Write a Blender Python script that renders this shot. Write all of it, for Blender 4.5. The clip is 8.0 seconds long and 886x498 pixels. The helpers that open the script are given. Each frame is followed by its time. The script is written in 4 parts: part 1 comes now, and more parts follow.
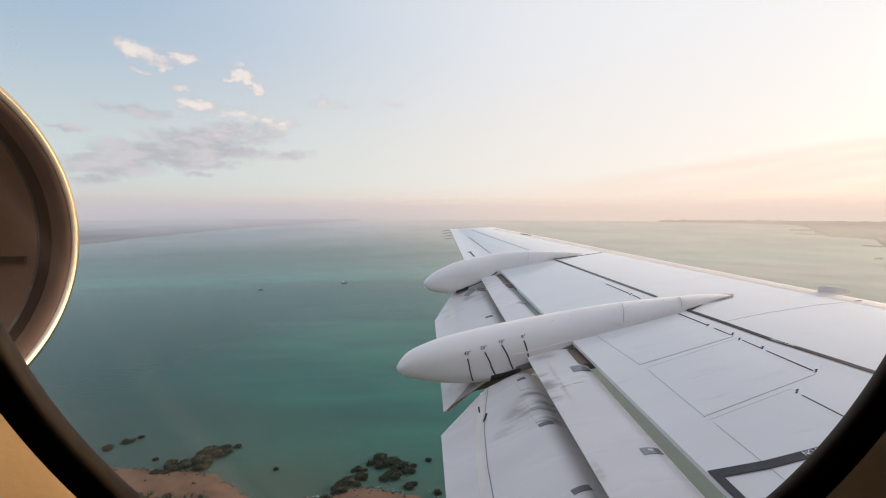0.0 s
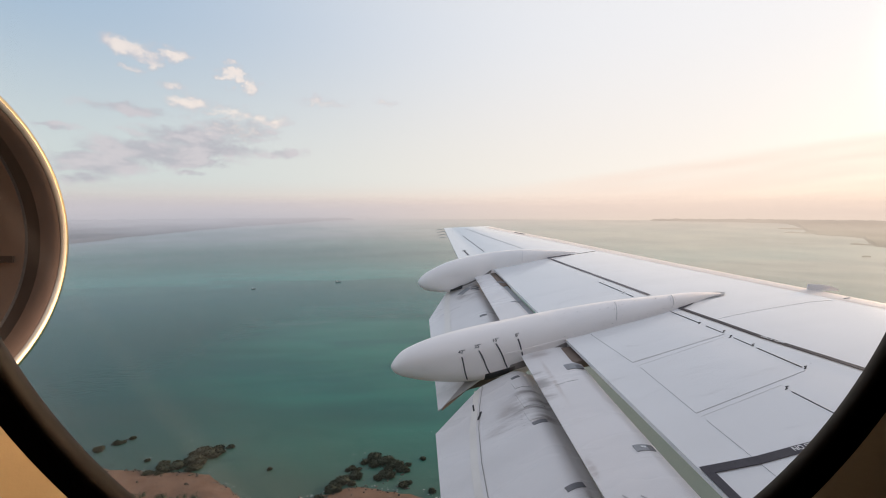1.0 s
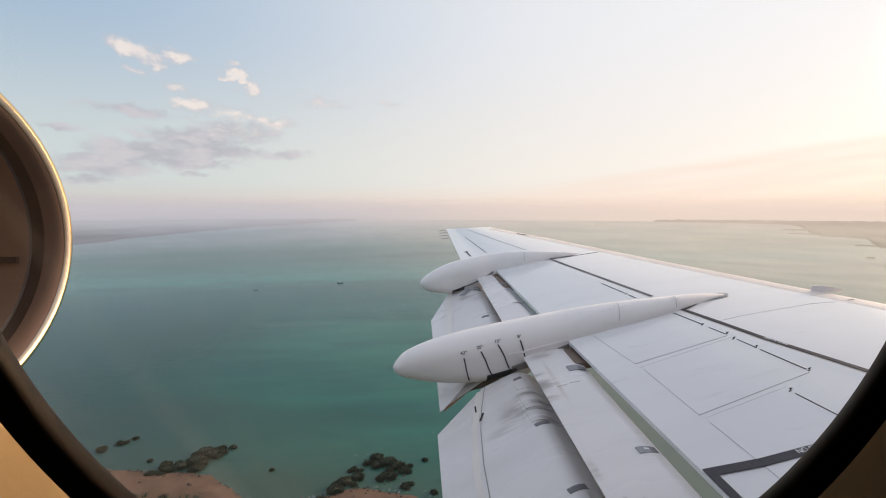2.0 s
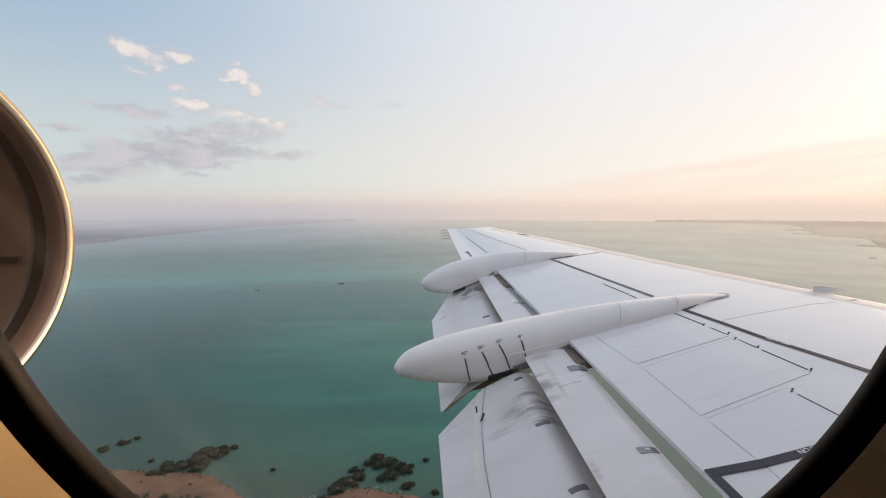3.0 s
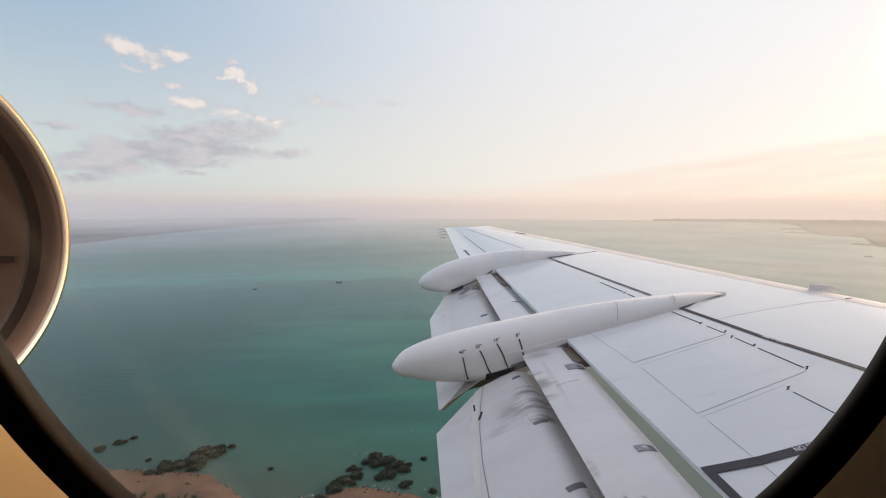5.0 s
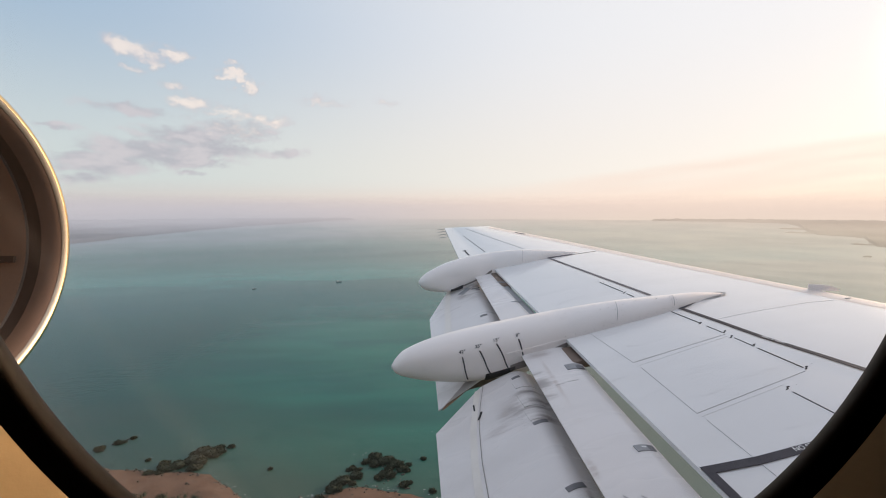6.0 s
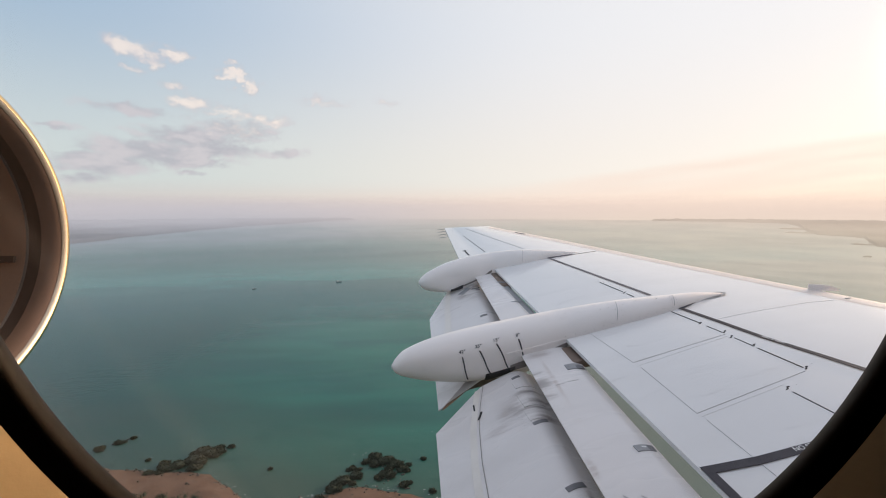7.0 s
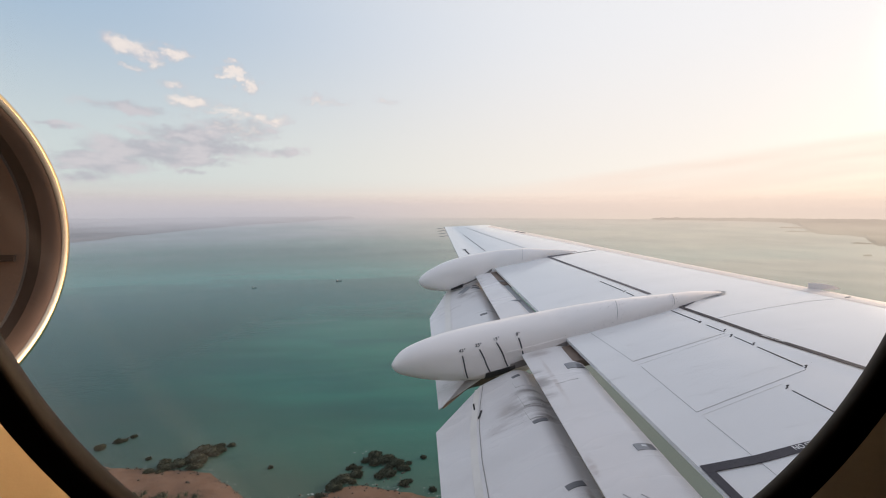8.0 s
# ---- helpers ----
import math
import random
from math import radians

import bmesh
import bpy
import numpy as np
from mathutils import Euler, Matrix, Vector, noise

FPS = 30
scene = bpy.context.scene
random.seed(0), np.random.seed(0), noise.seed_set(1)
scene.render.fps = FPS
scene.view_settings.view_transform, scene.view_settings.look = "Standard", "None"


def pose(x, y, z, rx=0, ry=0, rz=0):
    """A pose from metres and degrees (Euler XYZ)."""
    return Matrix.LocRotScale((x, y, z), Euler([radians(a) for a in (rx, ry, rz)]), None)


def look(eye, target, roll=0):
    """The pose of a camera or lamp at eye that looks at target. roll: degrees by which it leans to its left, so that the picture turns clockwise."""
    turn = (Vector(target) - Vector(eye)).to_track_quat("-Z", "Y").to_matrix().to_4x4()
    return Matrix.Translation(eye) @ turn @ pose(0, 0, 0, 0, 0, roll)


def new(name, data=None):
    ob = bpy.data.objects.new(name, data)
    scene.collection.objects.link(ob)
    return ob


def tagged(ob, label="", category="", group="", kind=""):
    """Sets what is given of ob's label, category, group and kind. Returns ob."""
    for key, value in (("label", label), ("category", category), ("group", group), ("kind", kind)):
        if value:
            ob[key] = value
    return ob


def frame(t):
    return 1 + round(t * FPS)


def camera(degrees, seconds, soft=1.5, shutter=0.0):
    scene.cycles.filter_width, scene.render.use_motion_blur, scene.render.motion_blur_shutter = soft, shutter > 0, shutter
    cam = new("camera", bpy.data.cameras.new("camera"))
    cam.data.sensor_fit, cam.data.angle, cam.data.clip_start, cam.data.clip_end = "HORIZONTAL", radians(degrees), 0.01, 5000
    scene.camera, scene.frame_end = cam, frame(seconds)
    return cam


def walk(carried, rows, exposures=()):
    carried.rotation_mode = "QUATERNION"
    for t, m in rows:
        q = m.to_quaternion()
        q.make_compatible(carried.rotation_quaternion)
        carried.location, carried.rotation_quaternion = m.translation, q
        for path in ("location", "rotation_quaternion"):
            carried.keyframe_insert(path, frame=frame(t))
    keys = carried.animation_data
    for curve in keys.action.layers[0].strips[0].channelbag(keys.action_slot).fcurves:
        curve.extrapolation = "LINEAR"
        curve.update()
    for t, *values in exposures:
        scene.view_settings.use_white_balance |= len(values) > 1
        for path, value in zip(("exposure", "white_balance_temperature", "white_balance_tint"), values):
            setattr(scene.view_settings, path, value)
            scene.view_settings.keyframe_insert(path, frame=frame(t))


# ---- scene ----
# ---- camera ----
cam = camera(95, 8.0, 1.0)
YAW, PITCH = -4.0, -5.486
SHIFTS = [(0.0, 9.5, 2.0), (0.5, 7.0, 0.0), (1.0, -1.0, 0.0), (1.5, 1.5, 1.5), (2.2, 3.0, 1.8), (3.0, 4.5, 2.0),
          (3.5, 4.0, -3.5), (4.0, 7.5, -3.0), (4.5, 1.5, -0.5), (5.2, 0.5, 0.0), (6.0, 0.0, 0.0), (6.5, 0.0, 0.0),
          (7.0, 0.0, 0.0), (7.5, 1.0, 1.5), (8.0, 0.0, -2.0)]
DEG, SWAY = 0.0797, 0.000087
walk(cam, [(t, pose(du * SWAY, 0, -dv * SWAY, 90 + PITCH + dv * DEG, 0, YAW + du * DEG)) for t, du, dv in SHIFTS],
     [(0.0, 0.10, 6620, 13), (8.0, 0.10, 6620, 13)])

# ---- world and sun ----
SUN_AZ, SUN_EL = 68.0, 13.0
SUN = Vector((math.sin(radians(SUN_AZ)) * math.cos(radians(SUN_EL)),
              math.cos(radians(SUN_AZ)) * math.cos(radians(SUN_EL)), math.sin(radians(SUN_EL))))


def node(tree, kind, **values):
    n = tree.nodes.new(kind)
    for key, value in values.items():
        if key in n.inputs:
            n.inputs[key].default_value = value
    return n


def math_node(tree, op, a, b=None, clamp=False):
    n = tree.nodes.new("ShaderNodeMath")
    n.operation, n.use_clamp = op, clamp
    for i, v in enumerate((a, b)):
        if v is None:
            continue
        if isinstance(v, (int, float)):
            n.inputs[i].default_value = v
        else:
            tree.links.new(v, n.inputs[i])
    return n.outputs[0]


def smooth(tree, v, lo, hi, a=0.0, b=1.0):
    n = tree.nodes.new("ShaderNodeMapRange")
    n.interpolation_type = "SMOOTHSTEP"
    tree.links.new(v, n.inputs[0])
    for i, x in enumerate((lo, hi, a, b)):
        n.inputs[i + 1].default_value = x
    return n.outputs[0]


def mix(tree, fac, a, b, blend="MIX"):
    n = tree.nodes.new("ShaderNodeMix")
    n.data_type, n.blend_type = "RGBA", blend
    for i, v in ((0, fac), (6, a), (7, b)):
        if isinstance(v, (int, float)):
            n.inputs[i].default_value = v
        elif isinstance(v, tuple):
            n.inputs[i].default_value = (*v, 1)
        else:
            tree.links.new(v, n.inputs[i])
    return n.outputs[2]


def noise_of(tree, vector, scale, detail=4.0, rough=0.55, stretch=None):
    if stretch:
        m = tree.nodes.new("ShaderNodeMapping")
        m.inputs["Scale"].default_value = stretch
        tree.links.new(vector, m.inputs["Vector"])
        vector = m.outputs[0]
    n = node(tree, "ShaderNodeTexNoise", Scale=scale, Detail=detail, Roughness=rough)
    tree.links.new(vector, n.inputs["Vector"])
    return n.outputs[0]


def compass(az, el):
    a, e = radians(az), radians(el)
    return Vector((math.sin(a) * math.cos(e), math.cos(a) * math.cos(e), math.sin(e)))


# clouds: azimuth, elevation, half width, half height in degrees, density; for the grey ones also how sunlit they are
SUNLIT_CLOUDS = [(-32.3, 17.0, 2.2, 1.03, 1), (-28.1, 17.2, 1.55, 0.69, 1), (-30.3, 16.0, 1.38, 0.62, 0.85), (-32.5, 15.0, 0.73, 0.39, 0.7), (-22.8, 16.1, 1.13, 0.67, 1.15),
                 (-21.4, 15.1, 1.1, 1.13, 1.15), (-22.9, 17.2, 0.82, 0.3, 0.7), (-28.8, 13.9, 1.07, 0.53, 0.85), (-27.6, 12.4, 2.6, 0.75, 1.0), (-23.2, 11.5, 2.4, 0.8, 1.0),
                 (-18.8, 11.2, 2.6, 0.7, 0.9), (-11.6, 13.8, 3.9, 0.61, 0.72), (-3.7, 14.3, 1.55, 0.49, 0.68)]
GREY_CLOUDS = [(-32.4, 10.9, 4.4, 0.6, 0.95, 0.2), (-27.2, 8.4, 5.4, 1.2, 1.25, 0.2), (-22.2, 9.7, 3.8, 1.4, 1.2, 0.5), (-25.0, 7.4, 5.0, 1.05, 1.25, 0.1), (-31.6, 6.6, 6.0, 1.25, 1.3, 0.05),
               (-29.4, 5.7, 5.6, 0.85, 1.25, 0), (-35.7, 5.0, 4.4, 1.15, 1.3, 0), (-37.2, 3.5, 2.54, 0.58, 1.1, 0), (-25.9, 5.9, 3.77, 0.46, 0.95, 0.05), (-27.4, 4.4, 1.81, 0.26, 0.9, 0.05),
               (-16.7, 7.2, 2.14, 0.5, 0.95, 0.35), (-39.3, 8.4, 2.02, 0.38, 1.0, 0.1)]


def make_world():
    world = bpy.data.worlds.new("sky")
    scene.world = world
    world.use_nodes = True
    t = world.node_tree
    t.nodes.clear()
    sky = t.nodes.new("ShaderNodeTexSky")
    sky.sky_type, sky.sun_disc = "NISHITA", False
    sky.sun_elevation, sky.sun_rotation = radians(SUN_EL), radians(SUN_AZ)
    sky.altitude, sky.air_density, sky.dust_density, sky.ozone_density = 250, 1.0, 2.0, 2.0
    way = t.nodes.new("ShaderNodeTexCoord").outputs["Generated"]
    split = t.nodes.new("ShaderNodeSeparateXYZ")
    t.links.new(way, split.inputs[0])
    up = split.outputs[2]
    # thin high haze that evens the sky out towards the sun and the horizon
    dot = t.nodes.new("ShaderNodeVectorMath")
    dot.operation = "DOT_PRODUCT"
    dot.inputs[1].default_value = compass(SUN_AZ, 14)
    t.links.new(way, dot.inputs[0])
    near_sun = smooth(t, dot.outputs["Value"], -0.40, 0.98)
    base = mix(t, 1.0, sky.outputs[0], (0.09, 0.09, 0.09), "MULTIPLY")
    veil_low = mix(t, near_sun, (0.66, 0.62, 0.61), (1.0, 0.82, 0.70))
    veil_mid = mix(t, near_sun, (0.63, 0.715, 0.715), (0.98, 0.92, 0.845))
    veil_top = mix(t, near_sun, (0.34, 0.505, 0.68), (0.94, 0.95, 0.955))
    veil = mix(t, smooth(t, up, 0.0, 0.075), veil_low, veil_mid)
    veil = mix(t, smooth(t, up, 0.08, 0.42), veil, veil_top)
    veil = mix(t, smooth(t, up, 0.40, 0.80), veil, (0.61, 0.66, 0.75))
    colour = mix(t, 0.86, base, veil)
    glow = math_node(t, "POWER", smooth(t, dot.outputs["Value"], 0.935, 1.0), 3.0)
    colour = mix(t, glow, colour, (12.0, 9.6, 7.2))
    # a sheet of thin rosy cirrus low towards the sun, under a slanting upper edge
    slant = math_node(t, "SUBTRACT", up, math_node(t, "MULTIPLY", split.outputs[0], 0.126))
    veins = t.nodes.new("ShaderNodeCombineXYZ")
    t.links.new(split.outputs[0], veins.inputs[0])
    t.links.new(split.outputs[1], veins.inputs[1])
    t.links.new(math_node(t, "MULTIPLY", slant, 14.0), veins.inputs[2])
    streak = noise_of(t, veins.outputs[0], 4.0, 6, 0.6)
    edge = math_node(t, "ADD", slant, math_node(t, "MULTIPLY", streak, 0.034))
    sheet = math_node(t, "MULTIPLY", smooth(t, edge, 0.052, 0.034), smooth(t, streak, 0.30, 0.68, 0.55, 1.0))
    sheet = math_node(t, "MULTIPLY", sheet, smooth(t, split.outputs[0], 0.08, 0.50, 0.0, 0.6))
    colour = mix(t, sheet, colour, mix(t, near_sun, (0.74, 0.66, 0.65), (0.90, 0.74, 0.63)))
    # cumulus patches
    wisps = noise_of(t, way, 15.0, 8, 0.60, (1.0, 1.0, 2.6))
    puffs = noise_of(t, way, 46.0, 7, 0.60, (1.0, 1.0, 1.9))
    ragged = math_node(t, "ADD", math_node(t, "MULTIPLY", wisps, 0.7), math_node(t, "MULTIPLY", puffs, 0.3))
    # billows push the outlines about
    billow = node(t, "ShaderNodeTexNoise", Scale=24.0, Detail=6.0, Roughness=0.62)
    t.links.new(way, billow.inputs["Vector"])
    push = t.nodes.new("ShaderNodeVectorMath")
    push.operation = "MULTIPLY_ADD"
    push.inputs[1].default_value, push.inputs[2].default_value = (0.10, 0.10, 0.036), (-0.05, -0.05, -0.018)
    t.links.new(billow.outputs["Color"], push.inputs[0])
    warped = t.nodes.new("ShaderNodeVectorMath")
    t.links.new(way, warped.inputs[0])
    t.links.new(push.outputs[0], warped.inputs[1])
    lit, dark = None, None
    for az, el, half_w, half_h, dense, sunny in [(*c, 0.95) for c in SUNLIT_CLOUDS] + GREY_CLOUDS:
        m = t.nodes.new("ShaderNodeMapping")
        m.vector_type = "TEXTURE"
        turn = Matrix.Rotation(radians(-az), 3, "Z") @ Matrix.Rotation(radians(el), 3, "X")
        m.inputs["Location"].default_value = compass(az, el)
        m.inputs["Rotation"].default_value = turn.to_euler()
        m.inputs["Scale"].default_value = (radians(half_w) * 1.7, 1.0, radians(half_h) * 1.7)
        t.links.new(warped.outputs[0], m.inputs["Vector"])
        ln = t.nodes.new("ShaderNodeVectorMath")
        ln.operation = "LENGTH"
        t.links.new(m.outputs[0], ln.inputs[0])
        inside = math_node(t, "MULTIPLY", smooth(t, ln.outputs["Value"], 0.05, 1.15, 1.0, 0.0), dense)
        one_lit = math_node(t, "MULTIPLY", inside, sunny)
        lit = one_lit if lit is None else math_node(t, "MAXIMUM", lit, one_lit)
        dark = inside if dark is None else math_node(t, "MAXIMUM", dark, inside)
    body = smooth(t, math_node(t, "ADD", math_node(t, "MULTIPLY", dark, 0.8), math_node(t, "MULTIPLY", ragged, 2.4)), 1.38, 2.10)
    body = math_node(t, "MULTIPLY", body, smooth(t, dark, 0.03, 0.3))
    bright = smooth(t, math_node(t, "ADD", math_node(t, "MULTIPLY", lit, 0.75), math_node(t, "MULTIPLY", puffs, 0.9)), 0.70, 1.25)
    grey = mix(t, smooth(t, wisps, 0.40, 0.62), (0.42, 0.425, 0.48), (0.58, 0.555, 0.59))
    tone = mix(t, bright, grey, (0.89, 0.80, 0.73))
    colour = mix(t, math_node(t, "MULTIPLY", body, 0.78), colour, tone)
    back = node(t, "ShaderNodeBackground", Strength=1.0)
    t.links.new(colour, back.inputs["Color"])
    out = t.nodes.new("ShaderNodeOutputWorld")
    t.links.new(back.outputs[0], out.inputs[0])


make_world()
sun = new("sun", bpy.data.lights.new("sun", "SUN"))
sun.data.energy, sun.data.angle, sun.data.color = 3.6, radians(0.8), (1.0, 0.72, 0.45)
sun.matrix_world = look(SUN * 100, (0, 0, 0))


# ---- materials ----
def material(name, base, rough=0.5, metal=0.0, fine=0.06, coarse=0.10, size=1.0, bump=0.0, stain=None, stretch=None, coat=0.0, spots=(), shine=0.5):
    """Paint, rubber, metal or earth: base colour varied at two scales, with relief."""
    m = bpy.data.materials.new(name)
    m.use_nodes = True
    t = m.node_tree
    b = t.nodes["Principled BSDF"]
    at = t.nodes.new("ShaderNodeTexCoord").outputs["Object"]
    small = noise_of(t, at, 60 * size, 5, 0.6, stretch)
    large = noise_of(t, at, 2.2 * size, 4, 0.55, stretch)
    colour = mix(t, smooth(t, large, 0.35, 0.72), base, tuple(c * (1 - coarse) for c in base))
    colour = mix(t, smooth(t, small, 0.45, 0.75), colour, tuple(c * (1 - fine) for c in base))
    if stain:
        dirt = smooth(t, noise_of(t, at, 5.5 * size, 6, 0.65, stretch), 0.56, 0.78, 0.0, stain[3])
        colour = mix(t, dirt, colour, stain[:3])
    for centre, radii, tint, much in spots:
        m2 = t.nodes.new("ShaderNodeMapping")
        m2.vector_type = "TEXTURE"
        m2.inputs["Location"].default_value, m2.inputs["Scale"].default_value = centre, radii
        t.links.new(at, m2.inputs["Vector"])
        ln = t.nodes.new("ShaderNodeVectorMath")
        ln.operation = "LENGTH"
        t.links.new(m2.outputs[0], ln.inputs[0])
        ragged = noise_of(t, at, 7 * size, 4, 0.6, (0.45, 3.0, 1.0))
        reach = math_node(t, "MULTIPLY", smooth(t, ln.outputs["Value"], 0.2, 1.0, 1.0, 0.0), smooth(t, ragged, 0.28, 0.60))
        colour = mix(t, math_node(t, "MULTIPLY", reach, much), colour, tint)
    t.links.new(colour, b.inputs["Base Color"])
    b.inputs["Metallic"].default_value = metal
    b.inputs["Coat Weight"].default_value = coat
    b.inputs["Specular IOR Level"].default_value = shine
    t.links.new(smooth(t, large, 0.3, 0.75, max(rough - 0.07, 0.02), min(rough + 0.08, 1.0)), b.inputs["Roughness"])
    if bump:
        n = node(t, "ShaderNodeBump", Strength=bump, Distance=0.01 / size)
        t.links.new(math_node(t, "ADD", small, large), n.inputs["Height"])
        t.links.new(n.outputs[0], b.inputs["Normal"])
    return m


PAINT = material("white_wing_paint", (0.83, 0.82, 0.825), 0.17, 0.0, 0.03, 0.06, 0.8, 0.012, (0.52, 0.50, 0.50, 0.38), (0.5, 3.0, 1.0), coat=0.5)
FLAP_PAINT = material("worn_flap_paint", (0.82, 0.79, 0.79), 0.30, 0.0, 0.02, 0.09, 0.9, 0.0, (0.60, 0.56, 0.55, 0.16), (0.22, 1.9, 1.0),
                      spots=[((1.00, 3.435, -1.60), (0.20, 0.045, 0.5), (0.22, 0.19, 0.18), 0.9), ((1.06, 3.27, -1.62), (0.17, 0.10, 0.5), (0.13, 0.105, 0.10), 0.8),
                             ((0.95, 3.21, -1.62), (0.24, 0.055, 0.5), (0.15, 0.125, 0.12), 0.95), ((0.80, 3.25, -1.66), (0.15, 0.13, 0.5), (0.36, 0.32, 0.31), 0.7),
                             ((1.04, 3.06, -1.64), (0.15, 0.06, 0.5), (0.25, 0.21, 0.20), 0.85), ((0.90, 3.26, -1.64), (0.36, 0.34, 0.6), (0.50, 0.46, 0.45), 0.55),
                             ((0.66, 3.10, -1.72), (0.16, 0.07, 0.5), (0.45, 0.40, 0.39), 0.5), ((0.53, 3.40, -1.75), (0.07, 0.10, 0.5), (0.42, 0.34, 0.29), 0.6),
                             ((0.93, 6.35, -1.25), (0.20, 0.50, 0.5), (0.36, 0.32, 0.30), 0.6), ((0.75, 6.40, -1.28), (0.12, 0.20, 0.5), (0.25, 0.21, 0.19), 0.7),
                             ((1.18, 3.72, -1.42), (0.16, 0.10, 0.4), (0.40, 0.34, 0.32), 0.6), ((1.08, 2.28, -1.60), (0.04, 0.12, 0.4), (0.45, 0.38, 0.36), 0.6),
                             ((1.18, 3.30, -1.5), (0.03, 0.5, 0.4), (0.50, 0.43, 0.40), 0.5)])
# cream of the tab ridge, its highlight included in the colour
RIDGE_CREAM = material("cream_ridge_highlight", (0.85, 0.81, 0.77), 0.4, 0.0, 0.04, 0.10, 0.9, 0.0, (0.55, 0.47, 0.40, 0.4), (0.5, 2.0, 1.0))
SEAM = material("grey_seam", (0.55, 0.53, 0.53), 0.5, 0.0, 0.2, 0.2)
# soiled joints, and the shadow line beside the inner flap's tab ridge
SOIL_AND_SHADE = material("soiled_joint_and_shadow", (0.40, 0.37, 0.36), 0.5, 0.0, 0.3, 0.4)
# same stripe paint, lightened for the far stripe's grazing sheen
STRIPE_FAR = material("far_stripe_sheen_paint", (0.23, 0.22, 0.24), 0.7, 0.0, 0.3, 0.3, 1.0, 0.0, shine=0.25)
# hull out of view, colour set dark so less light bounces onto the wing
HULL_PAINT = material("dark_grey_hull_paint", (0.10, 0.10, 0.115), 0.4, 0.0, 0.03, 0.08)
LINER = material("brown_acoustic_liner", (0.28, 0.18, 0.125), 0.6, 0.0, 0.15, 0.3)
FAIRING_PAINT = material("cream_fairing_paint", (0.95, 0.895, 0.875), 0.36, 0.0, 0.03, 0.06, 0.9, 0.03, (0.55, 0.50, 0.47, 0.25), (0.5, 3.0, 2.0))
EDGE_METAL = material("pale_leading_edge", (0.82, 0.72, 0.66), 0.35, 0.0, 0.03, 0.06, 0.8, 0.02)
STRIPE = material("dark_grey_stripe_paint", (0.088, 0.083, 0.095), 0.7, 0.0, 0.25, 0.2, 1.0, 0.02, shine=0.25)
GAP = material("dark_joint_and_recess_shade", (0.05, 0.048, 0.05), 0.8, 0.0, 0.2, 0.2)
PATCH = material("grey_abrasion_patch", (0.36, 0.365, 0.385), 0.5, 0.0, 0.15, 0.2)
FENCE = material("grey_fence_paint", (0.80, 0.78, 0.78), 0.5, 0.0, 0.1, 0.1)
WEAR_SHADE = material("dark_wear_and_shadow", (0.21, 0.21, 0.225), 0.55, 0.0, 0.2, 0.2)
GRIME_SHADE = material("brown_grime_and_shadow", (0.30, 0.27, 0.26), 0.6, 0.0, 0.3, 0.3)
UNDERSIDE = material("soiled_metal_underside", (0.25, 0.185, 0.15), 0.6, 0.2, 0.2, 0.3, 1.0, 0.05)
LETTER = material("pale_lettering", (0.88, 0.88, 0.9), 0.5)
# gold tint stands in for the warm sun reflected in the metal
LIP = material("polished_intake_lip", (0.86, 0.60, 0.31), 0.06, 1.0, 0.05, 0.10, 1.0, 0.006)
LIP_INNER = material("brushed_bronze_lip", (0.56, 0.47, 0.375), 0.38, 0.9, 0.08, 0.15, 1.0, 0.02)
BARREL = material("reddish_brown_barrel", (0.17, 0.105, 0.075), 0.5, 0.0, 0.2, 0.3)
DUCT = material("dark_intake_duct", (0.075, 0.048, 0.035), 0.5, 0.0, 0.2, 0.3)
FAN = material("titanium_fan_blade", (0.15, 0.115, 0.09), 0.45, 0.6, 0.1, 0.2)
NACELLE = material("white_nacelle_paint", (0.72, 0.72, 0.74), 0.35, 0.0, 0.03, 0.08)
RUBBER = material("black_window_rubber", (0.010, 0.009, 0.009), 0.65, 0.0, 0.2, 0.3, 6.0, 0.1, shine=0.12)
SEAL = material("brown_window_seal", (0.0075, 0.005, 0.003), 0.75, 0.0, 0.25, 0.4, 6.0, 0.1, shine=0.15)
PANEL = material("cream_cabin_plastic", (0.42, 0.30, 0.165), 0.55, 0.0, 0.05, 0.06, 8.0, 0.08)
CABIN = material("grey_cabin_lining", (0.06, 0.056, 0.052), 0.8, 0.0, 0.1, 0.1, 2.0, 0.05)
SAND = material("wet_orange_sand", (0.150, 0.082, 0.048), 0.8, 0.0, 0.2, 0.35, 0.05, 0.2, (0.07, 0.05, 0.034, 0.85))
LEAF = material("dark_mangrove_leaves", (0.058, 0.068, 0.047), 0.8, 0.0, 0.35, 0.45, 0.12, shine=0.2)
ROCK = material("dark_reef_rock", (0.095, 0.088, 0.072), 0.85, 0.0, 0.35, 0.45, 0.06, 0.4, (0.16, 0.12, 0.09, 0.6))
FAR_LAND = material("distant_scrub_land", (0.060, 0.038, 0.018), 0.95, 0.0, 0.35, 0.5, 0.003, 0.0, (0.15, 0.10, 0.06, 0.6), shine=0.1)
FOAM = material("white_sea_foam", (0.62, 0.64, 0.62), 0.6, 0.0, 0.2, 0.2)
HULL = material("dark_boat_hull", (0.10, 0.10, 0.11), 0.5)


